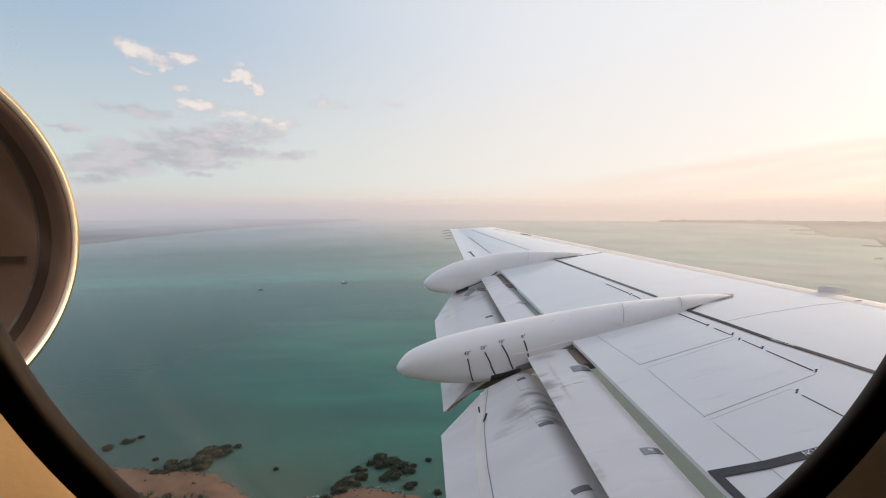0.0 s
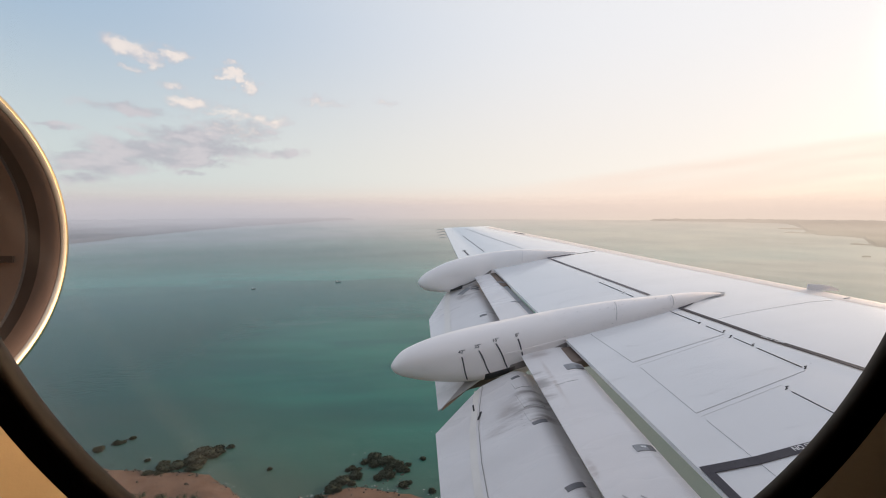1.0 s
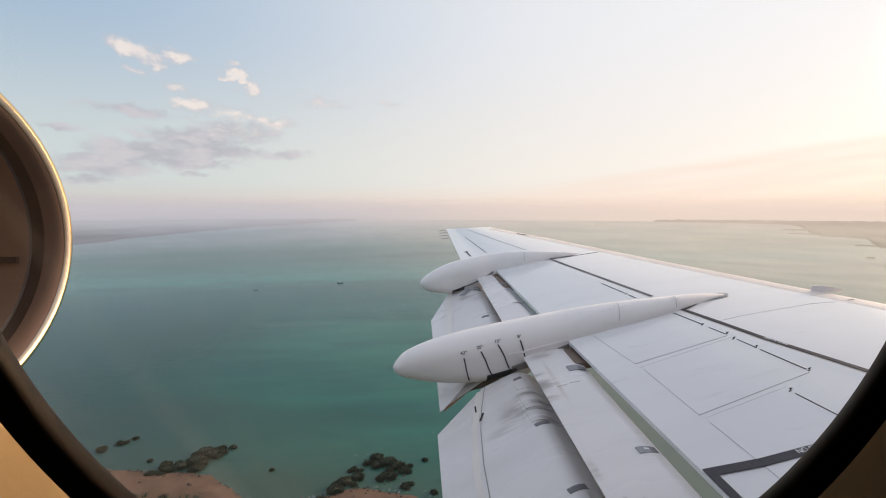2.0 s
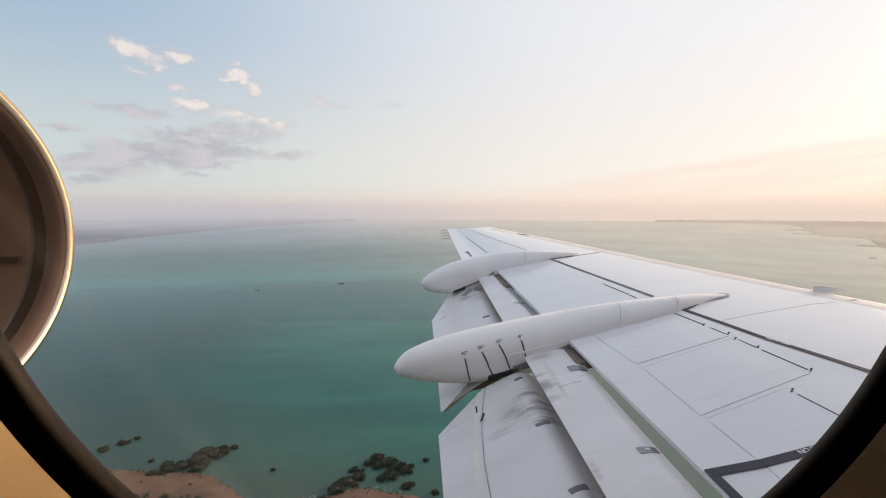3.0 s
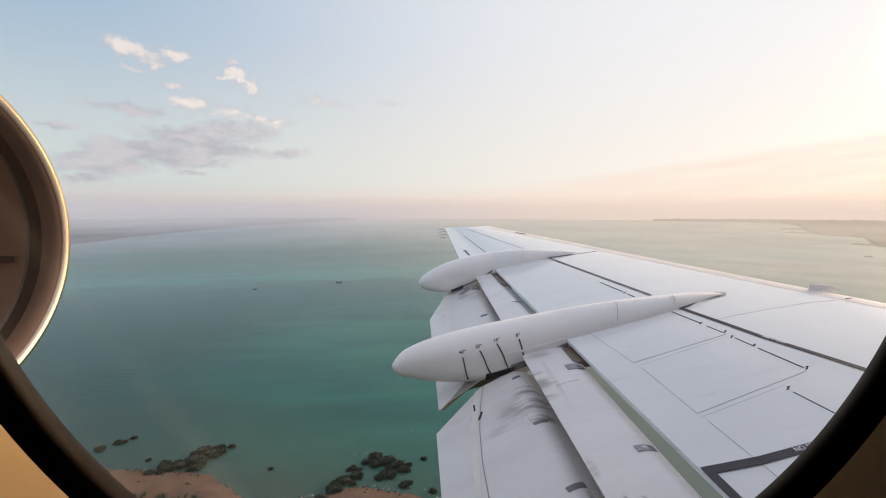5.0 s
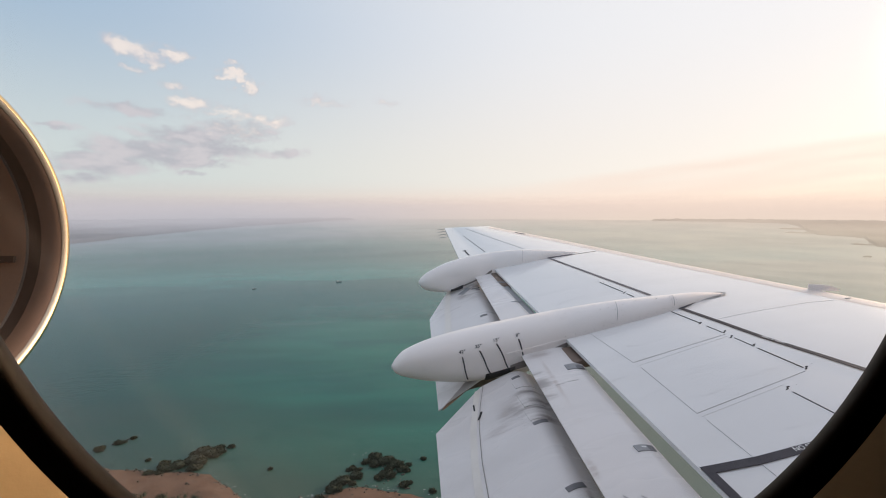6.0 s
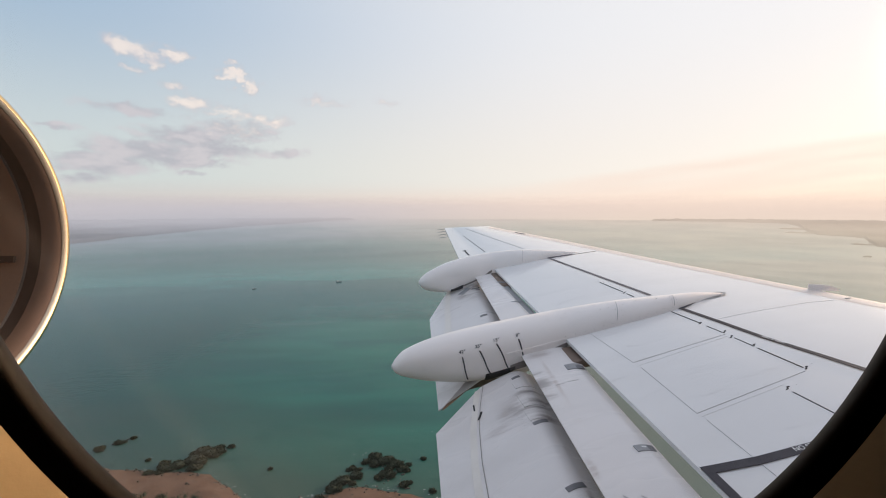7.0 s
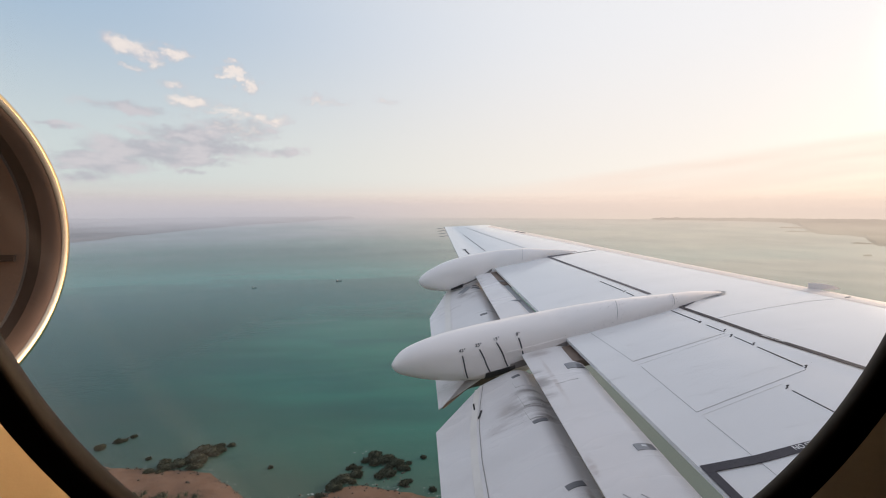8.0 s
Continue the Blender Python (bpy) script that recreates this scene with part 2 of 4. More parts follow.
def make_glass():
    """Clear acrylic with a film of dust, thickest towards its rear edge."""
    m = bpy.data.materials.new("window_acrylic")
    m.use_nodes = True
    t = m.node_tree
    b = t.nodes["Principled BSDF"]
    b.inputs["Base Color"].default_value = (0.99, 0.99, 0.985, 1)
    b.inputs["Transmission Weight"].default_value = 1.0
    b.inputs["Roughness"].default_value, b.inputs["IOR"].default_value = 0.0, 1.15
    at = t.nodes.new("ShaderNodeTexCoord").outputs["Object"]
    off = t.nodes.new("ShaderNodeVectorMath")
    off.operation = "SUBTRACT"
    off.inputs[1].default_value = (0.075, 0.135, 0.075)
    t.links.new(at, off.inputs[0])
    ln = t.nodes.new("ShaderNodeVectorMath")
    ln.operation = "LENGTH"
    t.links.new(off.outputs[0], ln.inputs[0])
    smear = noise_of(t, at, 16, 5, 0.6, (2.2, 1.0, 0.7))
    film = math_node(t, "MULTIPLY", smooth(t, ln.outputs["Value"], 0.17, 0.26, 0.0, 0.012), smooth(t, smear, 0.25, 0.7, 0.45, 1.0))
    lean = t.nodes.new("ShaderNodeMapping")
    lean.inputs["Rotation"].default_value = (0, radians(-58), 0)
    t.links.new(at, lean.inputs["Vector"])
    wipe = noise_of(t, lean.outputs[0], 22, 3, 0.5, (0.18, 1.0, 5.0))
    film = math_node(t, "MULTIPLY", film, smooth(t, wipe, 0.46, 0.66, 0.6, 2.4))
    dust = node(t, "ShaderNodeBsdfTranslucent", Color=(0.80, 0.66, 0.55, 1))
    both = t.nodes.new("ShaderNodeMixShader")
    t.links.new(film, both.inputs[0])
    t.links.new(b.outputs[0], both.inputs[1])
    t.links.new(dust.outputs[0], both.inputs[2])
    t.links.new(both.outputs[0], t.nodes["Material Output"].inputs[0])
    return m


def make_sea():
    """Shoal water: teal with drifting bands, murky over the sand by the shore, paler towards the sun."""
    m = bpy.data.materials.new("teal_sea_water")
    m.use_nodes = True
    t = m.node_tree
    b = t.nodes["Principled BSDF"]
    at = t.nodes.new("ShaderNodeTexCoord").outputs["Object"]
    drift = noise_of(t, at, 0.0050, 5, 0.6, (0.22, 1.0, 1.0))
    shoal = noise_of(t, at, 0.014, 5, 0.6, (0.4, 1.0, 1.0))
    grain = noise_of(t, at, 0.05, 5, 0.65, (0.35, 1.0, 1.0))
    colour = mix(t, smooth(t, drift, 0.38, 0.62), (0.013, 0.088, 0.077), (0.030, 0.175, 0.130))
    colour = mix(t, smooth(t, shoal, 0.45, 0.72, 0.0, 0.7), colour, (0.016, 0.090, 0.088))
    colour = mix(t, smooth(t, grain, 0.50, 0.78, 0.0, 0.35), colour, (0.045, 0.150, 0.120))
    split = t.nodes.new("ShaderNodeSeparateXYZ")
    t.links.new(at, split.inputs[0])
    bank = math_node(t, "ADD", split.outputs[1], math_node(t, "MULTIPLY", drift, 240.0))
    bank = math_node(t, "ADD", bank, math_node(t, "ADD", math_node(t, "MULTIPLY", shoal, 170.0), -85.0))
    bank = math_node(t, "SUBTRACT", bank, math_node(t, "MULTIPLY", math_node(t, "ADD", split.outputs[0], 150.0), 0.22))
    colour = mix(t, smooth(t, bank, 330, 640, 0.0, 0.7), colour, (0.017, 0.112, 0.118))
    colour = mix(t, math_node(t, "MULTIPLY", smooth(t, bank, 500, 620), smooth(t, bank, 790, 690, 0.0, 0.5)), colour, (0.008, 0.080, 0.088))
    colour = mix(t, math_node(t, "MULTIPLY", smooth(t, bank, 690, 800), smooth(t, bank, 1050, 830, 0.0, 0.5)), colour, (0.045, 0.230, 0.215))
    streaks = smooth(t, noise_of(t, at, 0.017, 6, 0.6, (0.22, 1.0, 1.0)), 0.60, 0.78, 0.0, 0.28)
    colour = mix(t, streaks, colour, (0.20, 0.27, 0.26))
    # sand and weed show through the shallows
    shallow = math_node(t, "ADD", split.outputs[1], math_node(t, "MULTIPLY", math_node(t, "ADD", shoal, drift), 60.0))
    shallow = math_node(t, "ADD", shallow, math_node(t, "MULTIPLY", math_node(t, "ADD", split.outputs[0], 40.0), 0.38))
    shallow = math_node(t, "MULTIPLY", smooth(t, shallow, 300, 195), smooth(t, split.outputs[0], 130, 50, 0.0, 0.85))
    weed = smooth(t, noise_of(t, at, 0.10, 5, 0.65, (0.5, 1.0, 1.0)), 0.55, 0.72)
    bottom = mix(t, weed, (0.058, 0.086, 0.063), (0.042, 0.062, 0.046))
    colour = mix(t, shallow, colour, bottom)
    # nearer water made darker towards the left
    left_dark = math_node(t, "MULTIPLY", smooth(t, split.outputs[0], -60, -210, 0.0, 0.75), smooth(t, drift, 0.30, 0.55, 0.6, 1.0))
    colour = mix(t, math_node(t, "MULTIPLY", left_dark, smooth(t, split.outputs[1], 560, 340)), colour, (0.007, 0.044, 0.043))
    murk = math_node(t, "MULTIPLY", smooth(t, split.outputs[0], 48, 84), smooth(t, split.outputs[1], 400, 290))
    colour = mix(t, murk, colour, mix(t, smooth(t, shoal, 0.35, 0.65), (0.135, 0.172, 0.145), (0.155, 0.172, 0.138)))
    t.links.new(colour, b.inputs["Base Color"])
    b.inputs["Roughness"].default_value, b.inputs["IOR"].default_value = 0.26, 1.33
    b.inputs["Specular IOR Level"].default_value = 0.33
    ripple = noise_of(t, at, 0.27, 5, 0.65, (0.5, 1.0, 1.0))
    n = node(t, "ShaderNodeBump", Strength=0.25, Distance=0.45)
    t.links.new(ripple, n.inputs["Height"])
    t.links.new(n.outputs[0], b.inputs["Normal"])
    return m


SEA_Z = -110.0


def make_haze(name, reach, beyond, most, lean, low_far, low_sun):
    """Haze painted as the glow of a see-through ring over the sea: pale mauve, warmer towards the sun. It thickens from
    the waterline up to where the next, farther bank begins, and thins out above the horizon."""
    m = bpy.data.materials.new(name)
    m.use_nodes = True
    t = m.node_tree
    t.nodes.clear()
    at = t.nodes.new("ShaderNodeTexCoord").outputs["Object"]
    way = t.nodes.new("ShaderNodeVectorMath")
    way.operation = "NORMALIZE"
    t.links.new(at, way.inputs[0])
    dot = t.nodes.new("ShaderNodeVectorMath")
    dot.operation = "DOT_PRODUCT"
    dot.inputs[1].default_value = compass(SUN_AZ, 0)
    t.links.new(way.outputs[0], dot.inputs[0])
    split = t.nodes.new("ShaderNodeSeparateXYZ")
    t.links.new(at, split.inputs[0])
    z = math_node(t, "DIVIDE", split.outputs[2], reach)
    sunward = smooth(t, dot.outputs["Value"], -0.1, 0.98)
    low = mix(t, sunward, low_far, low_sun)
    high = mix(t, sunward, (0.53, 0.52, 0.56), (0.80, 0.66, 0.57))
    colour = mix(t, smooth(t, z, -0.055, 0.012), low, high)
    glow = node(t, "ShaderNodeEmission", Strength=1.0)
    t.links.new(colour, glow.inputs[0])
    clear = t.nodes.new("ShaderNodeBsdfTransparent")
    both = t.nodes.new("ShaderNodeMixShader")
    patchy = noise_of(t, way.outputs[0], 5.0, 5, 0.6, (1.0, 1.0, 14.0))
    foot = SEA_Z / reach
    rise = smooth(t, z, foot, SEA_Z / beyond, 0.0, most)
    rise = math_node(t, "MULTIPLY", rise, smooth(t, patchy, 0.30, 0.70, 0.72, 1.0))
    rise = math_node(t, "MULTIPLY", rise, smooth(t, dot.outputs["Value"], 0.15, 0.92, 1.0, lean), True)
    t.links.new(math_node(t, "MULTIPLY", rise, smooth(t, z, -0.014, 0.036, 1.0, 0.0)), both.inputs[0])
    t.links.new(clear.outputs[0], both.inputs[1])
    t.links.new(glow.outputs[0], both.inputs[2])
    out = t.nodes.new("ShaderNodeOutputMaterial")
    t.links.new(both.outputs[0], out.inputs[0])
    return m


GLASS, SEA = make_glass(), make_sea()
# glowing haze rings from near to far, drawn over sea and coast
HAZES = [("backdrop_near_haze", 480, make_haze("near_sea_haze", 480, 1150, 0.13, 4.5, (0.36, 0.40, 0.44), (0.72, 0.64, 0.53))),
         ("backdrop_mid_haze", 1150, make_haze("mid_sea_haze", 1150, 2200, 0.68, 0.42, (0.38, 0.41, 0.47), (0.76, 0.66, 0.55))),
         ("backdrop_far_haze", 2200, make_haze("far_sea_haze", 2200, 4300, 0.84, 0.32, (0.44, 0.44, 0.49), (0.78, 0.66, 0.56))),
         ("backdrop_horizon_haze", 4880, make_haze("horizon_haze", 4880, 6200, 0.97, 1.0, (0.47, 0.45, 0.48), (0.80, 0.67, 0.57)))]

# ---- building helpers ----
def part(name, bm, mat, parent=None, label="", flat=False):
    """Links a bmesh as one mesh object under a thing or a part."""
    bmesh.ops.recalc_face_normals(bm, faces=bm.faces)
    me = bpy.data.meshes.new(name)
    bm.to_mesh(me)
    bm.free()
    me.materials.append(mat)
    if not flat:
        for p in me.polygons:
            p.use_smooth = True
        me.set_sharp_from_angle(angle=radians(38))
    ob = new(name, me)
    if parent:
        ob.parent = parent
    return tagged(ob, label)


def grid(rows, closed_u=False, caps=False):
    """A skin over rows of points; each row has as many points."""
    bm = bmesh.new()
    vs = [[bm.verts.new(p) for p in r] for r in rows]
    n = len(rows[0])
    for a, b in zip(vs, vs[1:]):
        for i in range(n if closed_u else n - 1):
            j = (i + 1) % n
            bm.faces.new((a[i], a[j], b[j], b[i]))
    if caps:
        bm.faces.new(vs[0])
        bm.faces.new(list(reversed(vs[-1])))
    return bm


def slab(top, bottom, bevel=0.0):
    """A closed plate between two outlines of equal length."""
    bm = bmesh.new()
    a = [bm.verts.new(p) for p in top]
    b = [bm.verts.new(p) for p in bottom]
    bm.faces.new(a)
    bm.faces.new(list(reversed(b)))
    n = len(a)
    for i in range(n):
        bm.faces.new((a[i], b[i], b[(i + 1) % n], a[(i + 1) % n]))
    if bevel:
        bmesh.ops.bevel(bm, geom=bm.edges[:] + bm.verts[:], offset=bevel, segments=2, affect="EDGES", profile=0.5)
    return bm


def lerp(a, b, t):
    return a + (b - a) * t


def curve_through(stations, n):
    """Smooth values between a few stations (tuples), n per span."""
    out = []
    for i in range(len(stations) - 1):
        p0, p1, p2, p3 = (stations[max(i - 1, 0)], stations[i], stations[i + 1], stations[min(i + 2, len(stations) - 1)])
        for k in range(n):
            t = k / n
            out.append(tuple(0.5 * (2 * b + (c - a) * t + (2 * a - 5 * b + 4 * c - d) * t * t + (3 * b - a - 3 * c + d) * t ** 3)
                             for a, b, c, d in zip(p0, p1, p2, p3)))
    out.append(stations[-1])
    return out


# ---- sea, haze, land ----
def make_water():
    bm = bmesh.new()
    bmesh.ops.create_circle(bm, cap_ends=True, segments=96, radius=4930)
    ob = part("water", bm, SEA, flat=True)
    ob.location = (0, 0, SEA_Z)
    tagged(ob, "calm teal green sea under haze", "sea", kind="structure")


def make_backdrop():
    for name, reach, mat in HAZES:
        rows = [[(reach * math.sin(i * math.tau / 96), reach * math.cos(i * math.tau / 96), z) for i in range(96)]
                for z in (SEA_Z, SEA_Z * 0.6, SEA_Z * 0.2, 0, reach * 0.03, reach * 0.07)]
        tagged(part(name, grid(rows, closed_u=True), mat), "glowing ring that paints pale mauve sea haze", "haze", kind="structure")


def coast(name, mat, az0, az1, r0, r1, inside, height, label, n_az=380, n_r=120):
    """Low far land in rings round the place; inside gives the metres inland at an azimuth and a distance."""
    rows = []
    for j in range(n_r + 1):
        r = r0 * (r1 / r0) ** (j / n_r)
        row = []
        for i in range(n_az + 1):
            a = lerp(az0, az1, i / n_az)
            x, y = r * math.sin(radians(a)), r * math.cos(radians(a))
            d = inside(a, r)
            lumps = 1 + 0.35 * noise.noise((x / 60, y / 60, 1.7)) + 0.25 * noise.noise((x / 21, y / 21, 4.7))
            row.append((x, y, SEA_Z + (min(1.0, d / (r * 0.04)) * height(r) * lumps if d > 0 else -3.0)))
        rows.append(row)
    return tagged(part(name, grid(rows), mat), label, "land", kind="structure")


def headland(a, r):
    x, y = r * math.sin(radians(a)), r * math.cos(radians(a))
    ragged = 90 * noise.noise((x / 260, y / 260, 3.3)) + 40 * noise.noise((x / 80, y / 80, 8.1))
    shore_r = float(np.interp(a, (29.5, 31.5, 36, 41, 44.2, 45.1, 45.5, 46, 46.8, 49, 50.1, 50.5, 51, 54, 62, 72),
                              (5300, 4780, 4640, 4480, 4250, 3700, 3200, 2720, 2450, 2380, 2290, 2000, 1780, 1650, 1700, 5200)))
    d = r - shore_r + ragged * r / 3500
    for a0, a1, mid, half in ((43.4, 45.9, 3110, 62), (43.9, 47.0, 2620, 50), (49.1, 51.6, 1865, 36), (50.1, 50.85, 1379, 22)):
        along = min(a - a0, a1 - a) / (a1 - a0) * 6
        d = max(d, half * min(1.0, along) * (1 + 0.4 * noise.noise((x / 30, y / 30, 2.0))) - abs(r - mid - 0.3 * ragged))
    for a0, a1, mid, half in ((46.4, 48.6, 4150, 150), (48.8, 50.6, 3200, 60)):
        along = min(a - a0, a1 - a) / (a1 - a0) * 4
        d = min(d, abs(r - mid) - half * max(0.0, min(1.0, along)))
    return d


def far_coast(a, r):
    shore_r = float(np.interp(a, (-62, -45, -38.8, -32.8, -24, -15, -8.8, -5), (1100, 1400, 1750, 2100, 2800, 3700, 4700, 5500)))
    x, y = r * math.sin(radians(a)), r * math.cos(radians(a))
    return r - shore_r + 70 * noise.noise((x / 210, y / 210, 6.1)) + 25 * noise.noise((x / 60, y / 60, 1.1))


def shore(x):
    """How far out the beach reaches at x."""
    bend = float(np.interp(x, (-280, -190, -150, -125, -96, -86, -77, -66, -54, -42, -30, -15, -2, 12, 30, 60),
                           (228, 196, 178, 171, 169, 166.5, 159, 150.5, 145, 147.5, 153.5, 152.5, 149, 143, 128, 96)))
    return bend + 2.2 * noise.noise((x / 11, 4.2, 0.3)) + 0.9 * noise.noise((x / 3.1, 1.2, 0.3))


def make_beach():
    rows = []
    for j in range(111):
        y = 20 + 2 * j
        row = []
        for i in range(176):
            x = -290 + 2 * i
            d = (shore(x) - y) / 7
            bumpy = 0.25 * noise.noise((x / 5.5, y / 5.5, 1.7)) + 0.5 * noise.noise((x / 21, y / 21, 0.2))
            row.append((x, y, SEA_Z + 1.1 * max(-0.8, min(1.4, d)) * (1 + bumpy)))
        rows.append(row)
    return tagged(part("beach", grid(rows), SAND), "orange sandy beach at the water's edge", "land", kind="structure")


make_water()
make_backdrop()
make_beach()
coast("ground_headland", FAR_LAND, 29.5, 72.0, 1330, 4870, headland, lambda r: 7 + 15 * max(0.0, (r - 2200) / 2600), "low hazy headland covered in scrub")
coast("ground_far_coast", FAR_LAND, -62.0, -6.0, 1050, 4870, far_coast, lambda r: 6 + 16 * max(0.0, (r - 1500) / 3300), "distant low coast in mauve haze", 240, 70)


def leaf_tuft(verts, faces, rng, c, spread, small, large, count):
    """Scattered small leaf sprays round a centre."""
    for _ in range(count):
        p = c + Vector((rng.gauss(0, spread), rng.gauss(0, spread), rng.gauss(0, spread * 0.7)))
        u = Vector((rng.gauss(0, 1), rng.gauss(0, 1), rng.gauss(0, 0.6))).normalized() * rng.uniform(small, large)
        v = u.cross(Vector((rng.gauss(0, 1), rng.gauss(0, 1), rng.gauss(0, 1)))).normalized() * rng.uniform(small, large) * 0.65
        i = len(verts)
        verts += [p - u, p + v, p + u, p - v]
        faces.append((i, i + 1, i + 2, i + 3))


def mangrove(at, width, depth, height, seed):
    """A mangrove bush: a short leaning stem, prop roots and an uneven crown of many small leaf sprays over dark boughs."""
    rng = random.Random(seed)
    root = new("mangrove")
    root.location = at
    rows = []
    for k in range(5):
        c = Vector((0.15 * k * rng.uniform(-0.5, 0.5), 0.15 * k * rng.uniform(-0.5, 0.5), height * 0.7 * k / 4))
        r = 0.28 * (1 - 0.17 * k)
        rows.append([c + Vector((r * math.cos(a * 1.0472), r * math.sin(a * 1.0472), 0)) for a in range(6)])
    part("trunk", grid(rows, closed_u=True, caps=True), UNDERSIDE, root)
    for k in range(5):
        a = k * math.tau / 5 + rng.uniform(-0.4, 0.4)
        foot, knee = Vector((math.cos(a) * width * 0.22, math.sin(a) * depth * 0.22, -0.1)), Vector((math.cos(a) * 0.1, math.sin(a) * 0.1, height * 0.4))
        rows = [[foot.lerp(knee, s) + Vector((0, 0, 0.4 * math.sin(s * math.pi))) + Vector((0.09 * math.cos(q * 1.5708), 0.09 * math.sin(q * 1.5708), 0)) for q in range(4)]
                for s in (0, 0.35, 0.7, 1.0)]
        part("prop_root", grid(rows, closed_u=True, caps=True), UNDERSIDE, root)
    verts, faces = [], []
    lumps = [(0.0, 0.0, 1.0)] + [(rng.uniform(-0.55, 0.55), rng.uniform(-0.5, 0.5), rng.uniform(0.4, 0.75)) for _ in range(4)]
    for lx, ly, big in lumps:
        base = len(verts)
        n, m = 9, 5
        for j in range(m):
            for i in range(n):
                a, e = i * math.tau / n, j / (m - 1) * 1.45
                w = 0.40 * big * (1 + 0.5 * noise.noise((math.cos(a) * 1.7 + seed, math.sin(a) * 1.7, e + lx * 5)))
                verts.append(Vector((lx * width * 0.6 + w * width * math.cos(a) * math.cos(e), ly * depth * 0.6 + w * depth * math.sin(a) * math.cos(e),
                                     height * (0.22 + 0.62 * big * math.sin(e) * (1 + 0.25 * noise.noise((a, e, seed)))))))
        for j in range(m - 1):
            for i in range(n):
                faces.append((base + j * n + i, base + j * n + (i + 1) % n, base + (j + 1) * n + (i + 1) % n, base + (j + 1) * n + i))
        for _ in range(int(24 + width * depth * big * 1.1)):
            a, e = rng.uniform(0, math.tau), math.asin(rng.random())
            w = 0.44 * big * (1 + 0.5 * noise.noise((math.cos(a) * 1.7 + seed, math.sin(a) * 1.7, e + lx * 5)))
            c = Vector((lx * width * 0.6 + w * width * math.cos(a) * math.cos(e), ly * depth * 0.6 + w * depth * math.sin(a) * math.cos(e),
                        height * (0.22 + 0.66 * big * math.sin(e))))
            leaf_tuft(verts, faces, rng, c, 0.30, 0.14, 0.36, 8)
    me = bpy.data.meshes.new("crown")
    me.from_pydata(verts, [], faces)
    me.materials.append(LEAF)
    crown = new("crown", me)
    crown.parent = root
    return tagged(root, "dark green mangrove clump at the sandy shore", "mangrove", "mangroves along the beach")


# bushes that stand in the water off the beach: x, y, width, height
BUSHES = [(-146, 188.5, 3.0, 1.6), (-141, 193, 2.6, 1.4), (-136.5, 197, 2.0, 1.2), (-107, 171, 5.5, 2.3), (-102, 173, 6.0, 2.8),
          (-97, 176.5, 6.5, 3.2), (-92.5, 180.5, 6.0, 3.4), (-89, 182, 4.0, 2.2), (-33, 153, 4.5, 2.6), (-29.5, 157.5, 5.2, 3.0),
          (-25.5, 160.5, 4.2, 2.6), (-27, 165.5, 2.6, 1.8), (-18, 173, 4.2, 2.6), (-14, 169.5, 5.4, 3.2), (-9.5, 167, 5.0, 3.0),
          (-11, 160, 4.2, 2.6), (-5.5, 163.5, 3.6, 2.2), (-5, 153.5, 3.2, 2.0), (6.2, 149.5, 2.2, 1.5), (3.0, 170.5, 1.6, 1.1),
          (-62, 168, 1.2, 0.8), (-118, 178, 1.5, 0.9)]


def plant_shore():
    for k, (x, y, w, h) in enumerate(BUSHES):
        d = 0.8 * w
        rng = random.Random(140 + k)
        mangrove((x, y, SEA_Z - 0.1), w * 1.2, d * 1.2, h * 0.8, 40 + k)
        for j in range(3 if w > 2.5 else 0):
            f = rng.uniform(0.4, 0.8)
            mangrove((x + rng.gauss(0, w * 0.55), y + rng.gauss(0, d * 0.6), SEA_Z - 0.1), w * f * 1.2, d * f * rng.uniform(0.9, 1.5), h * f * 0.8, 400 + 3 * k + j)


def make_reef():
    """Broken dark rock and weed round the bushes and along the water's edge: many low jagged lumps."""
    rng = random.Random(23)
    verts, faces = [], []
    spots = []
    for x, y, w, h in BUSHES[:18]:
        spots += [(x + rng.gauss(0, w * 0.45), y + rng.gauss(-0.6, w * 0.36)) for _ in range(int(5 + w * 2.4))]
    for _ in range(220):
        x = rng.uniform(-160, 25)
        if noise.noise((x / 12, 6.6, 0.1)) > 0.0:
            spots.append((x, shore(x) + rng.gauss(-0.4, 0.9)))
    for _ in range(30):
        x = rng.uniform(-135, 0)
        spots.append((x, shore(x) - abs(rng.gauss(4, 5))))
    for x, y in spots:
        r, h = rng.uniform(0.22, 0.85), rng.uniform(0.15, 0.6)
        ground = SEA_Z + 1.1 * max(-0.1, min(1.4, (shore(x) - y) / 7)) - 0.1
        i, n = len(verts), 7
        for k in range(n):
            a, q = k * math.tau / n, r * rng.uniform(0.7, 1.25)
            verts.append((x + q * math.cos(a), y + q * 0.7 * math.sin(a), ground - 0.2))
        for k in range(n):
            a, q = k * math.tau / n + 0.3, r * rng.uniform(0.35, 0.75)
            verts.append((x + q * math.cos(a), y + q * 0.7 * math.sin(a), ground + h * rng.uniform(0.6, 1.1)))
        verts.append((x, y, ground + h * 1.15))
        for k in range(n):
            j = (k + 1) % n
            faces += [(i + k, i + j, i + n + j, i + n + k), (i + n + k, i + n + j, i + 2 * n)]
    me = bpy.data.meshes.new("reef_rocks")
    me.from_pydata(verts, [], faces)
    me.materials.append(ROCK)
    tagged(new("reef_rocks", me), "dark broken reef rocks along the beach", "rocks", kind="stuff")


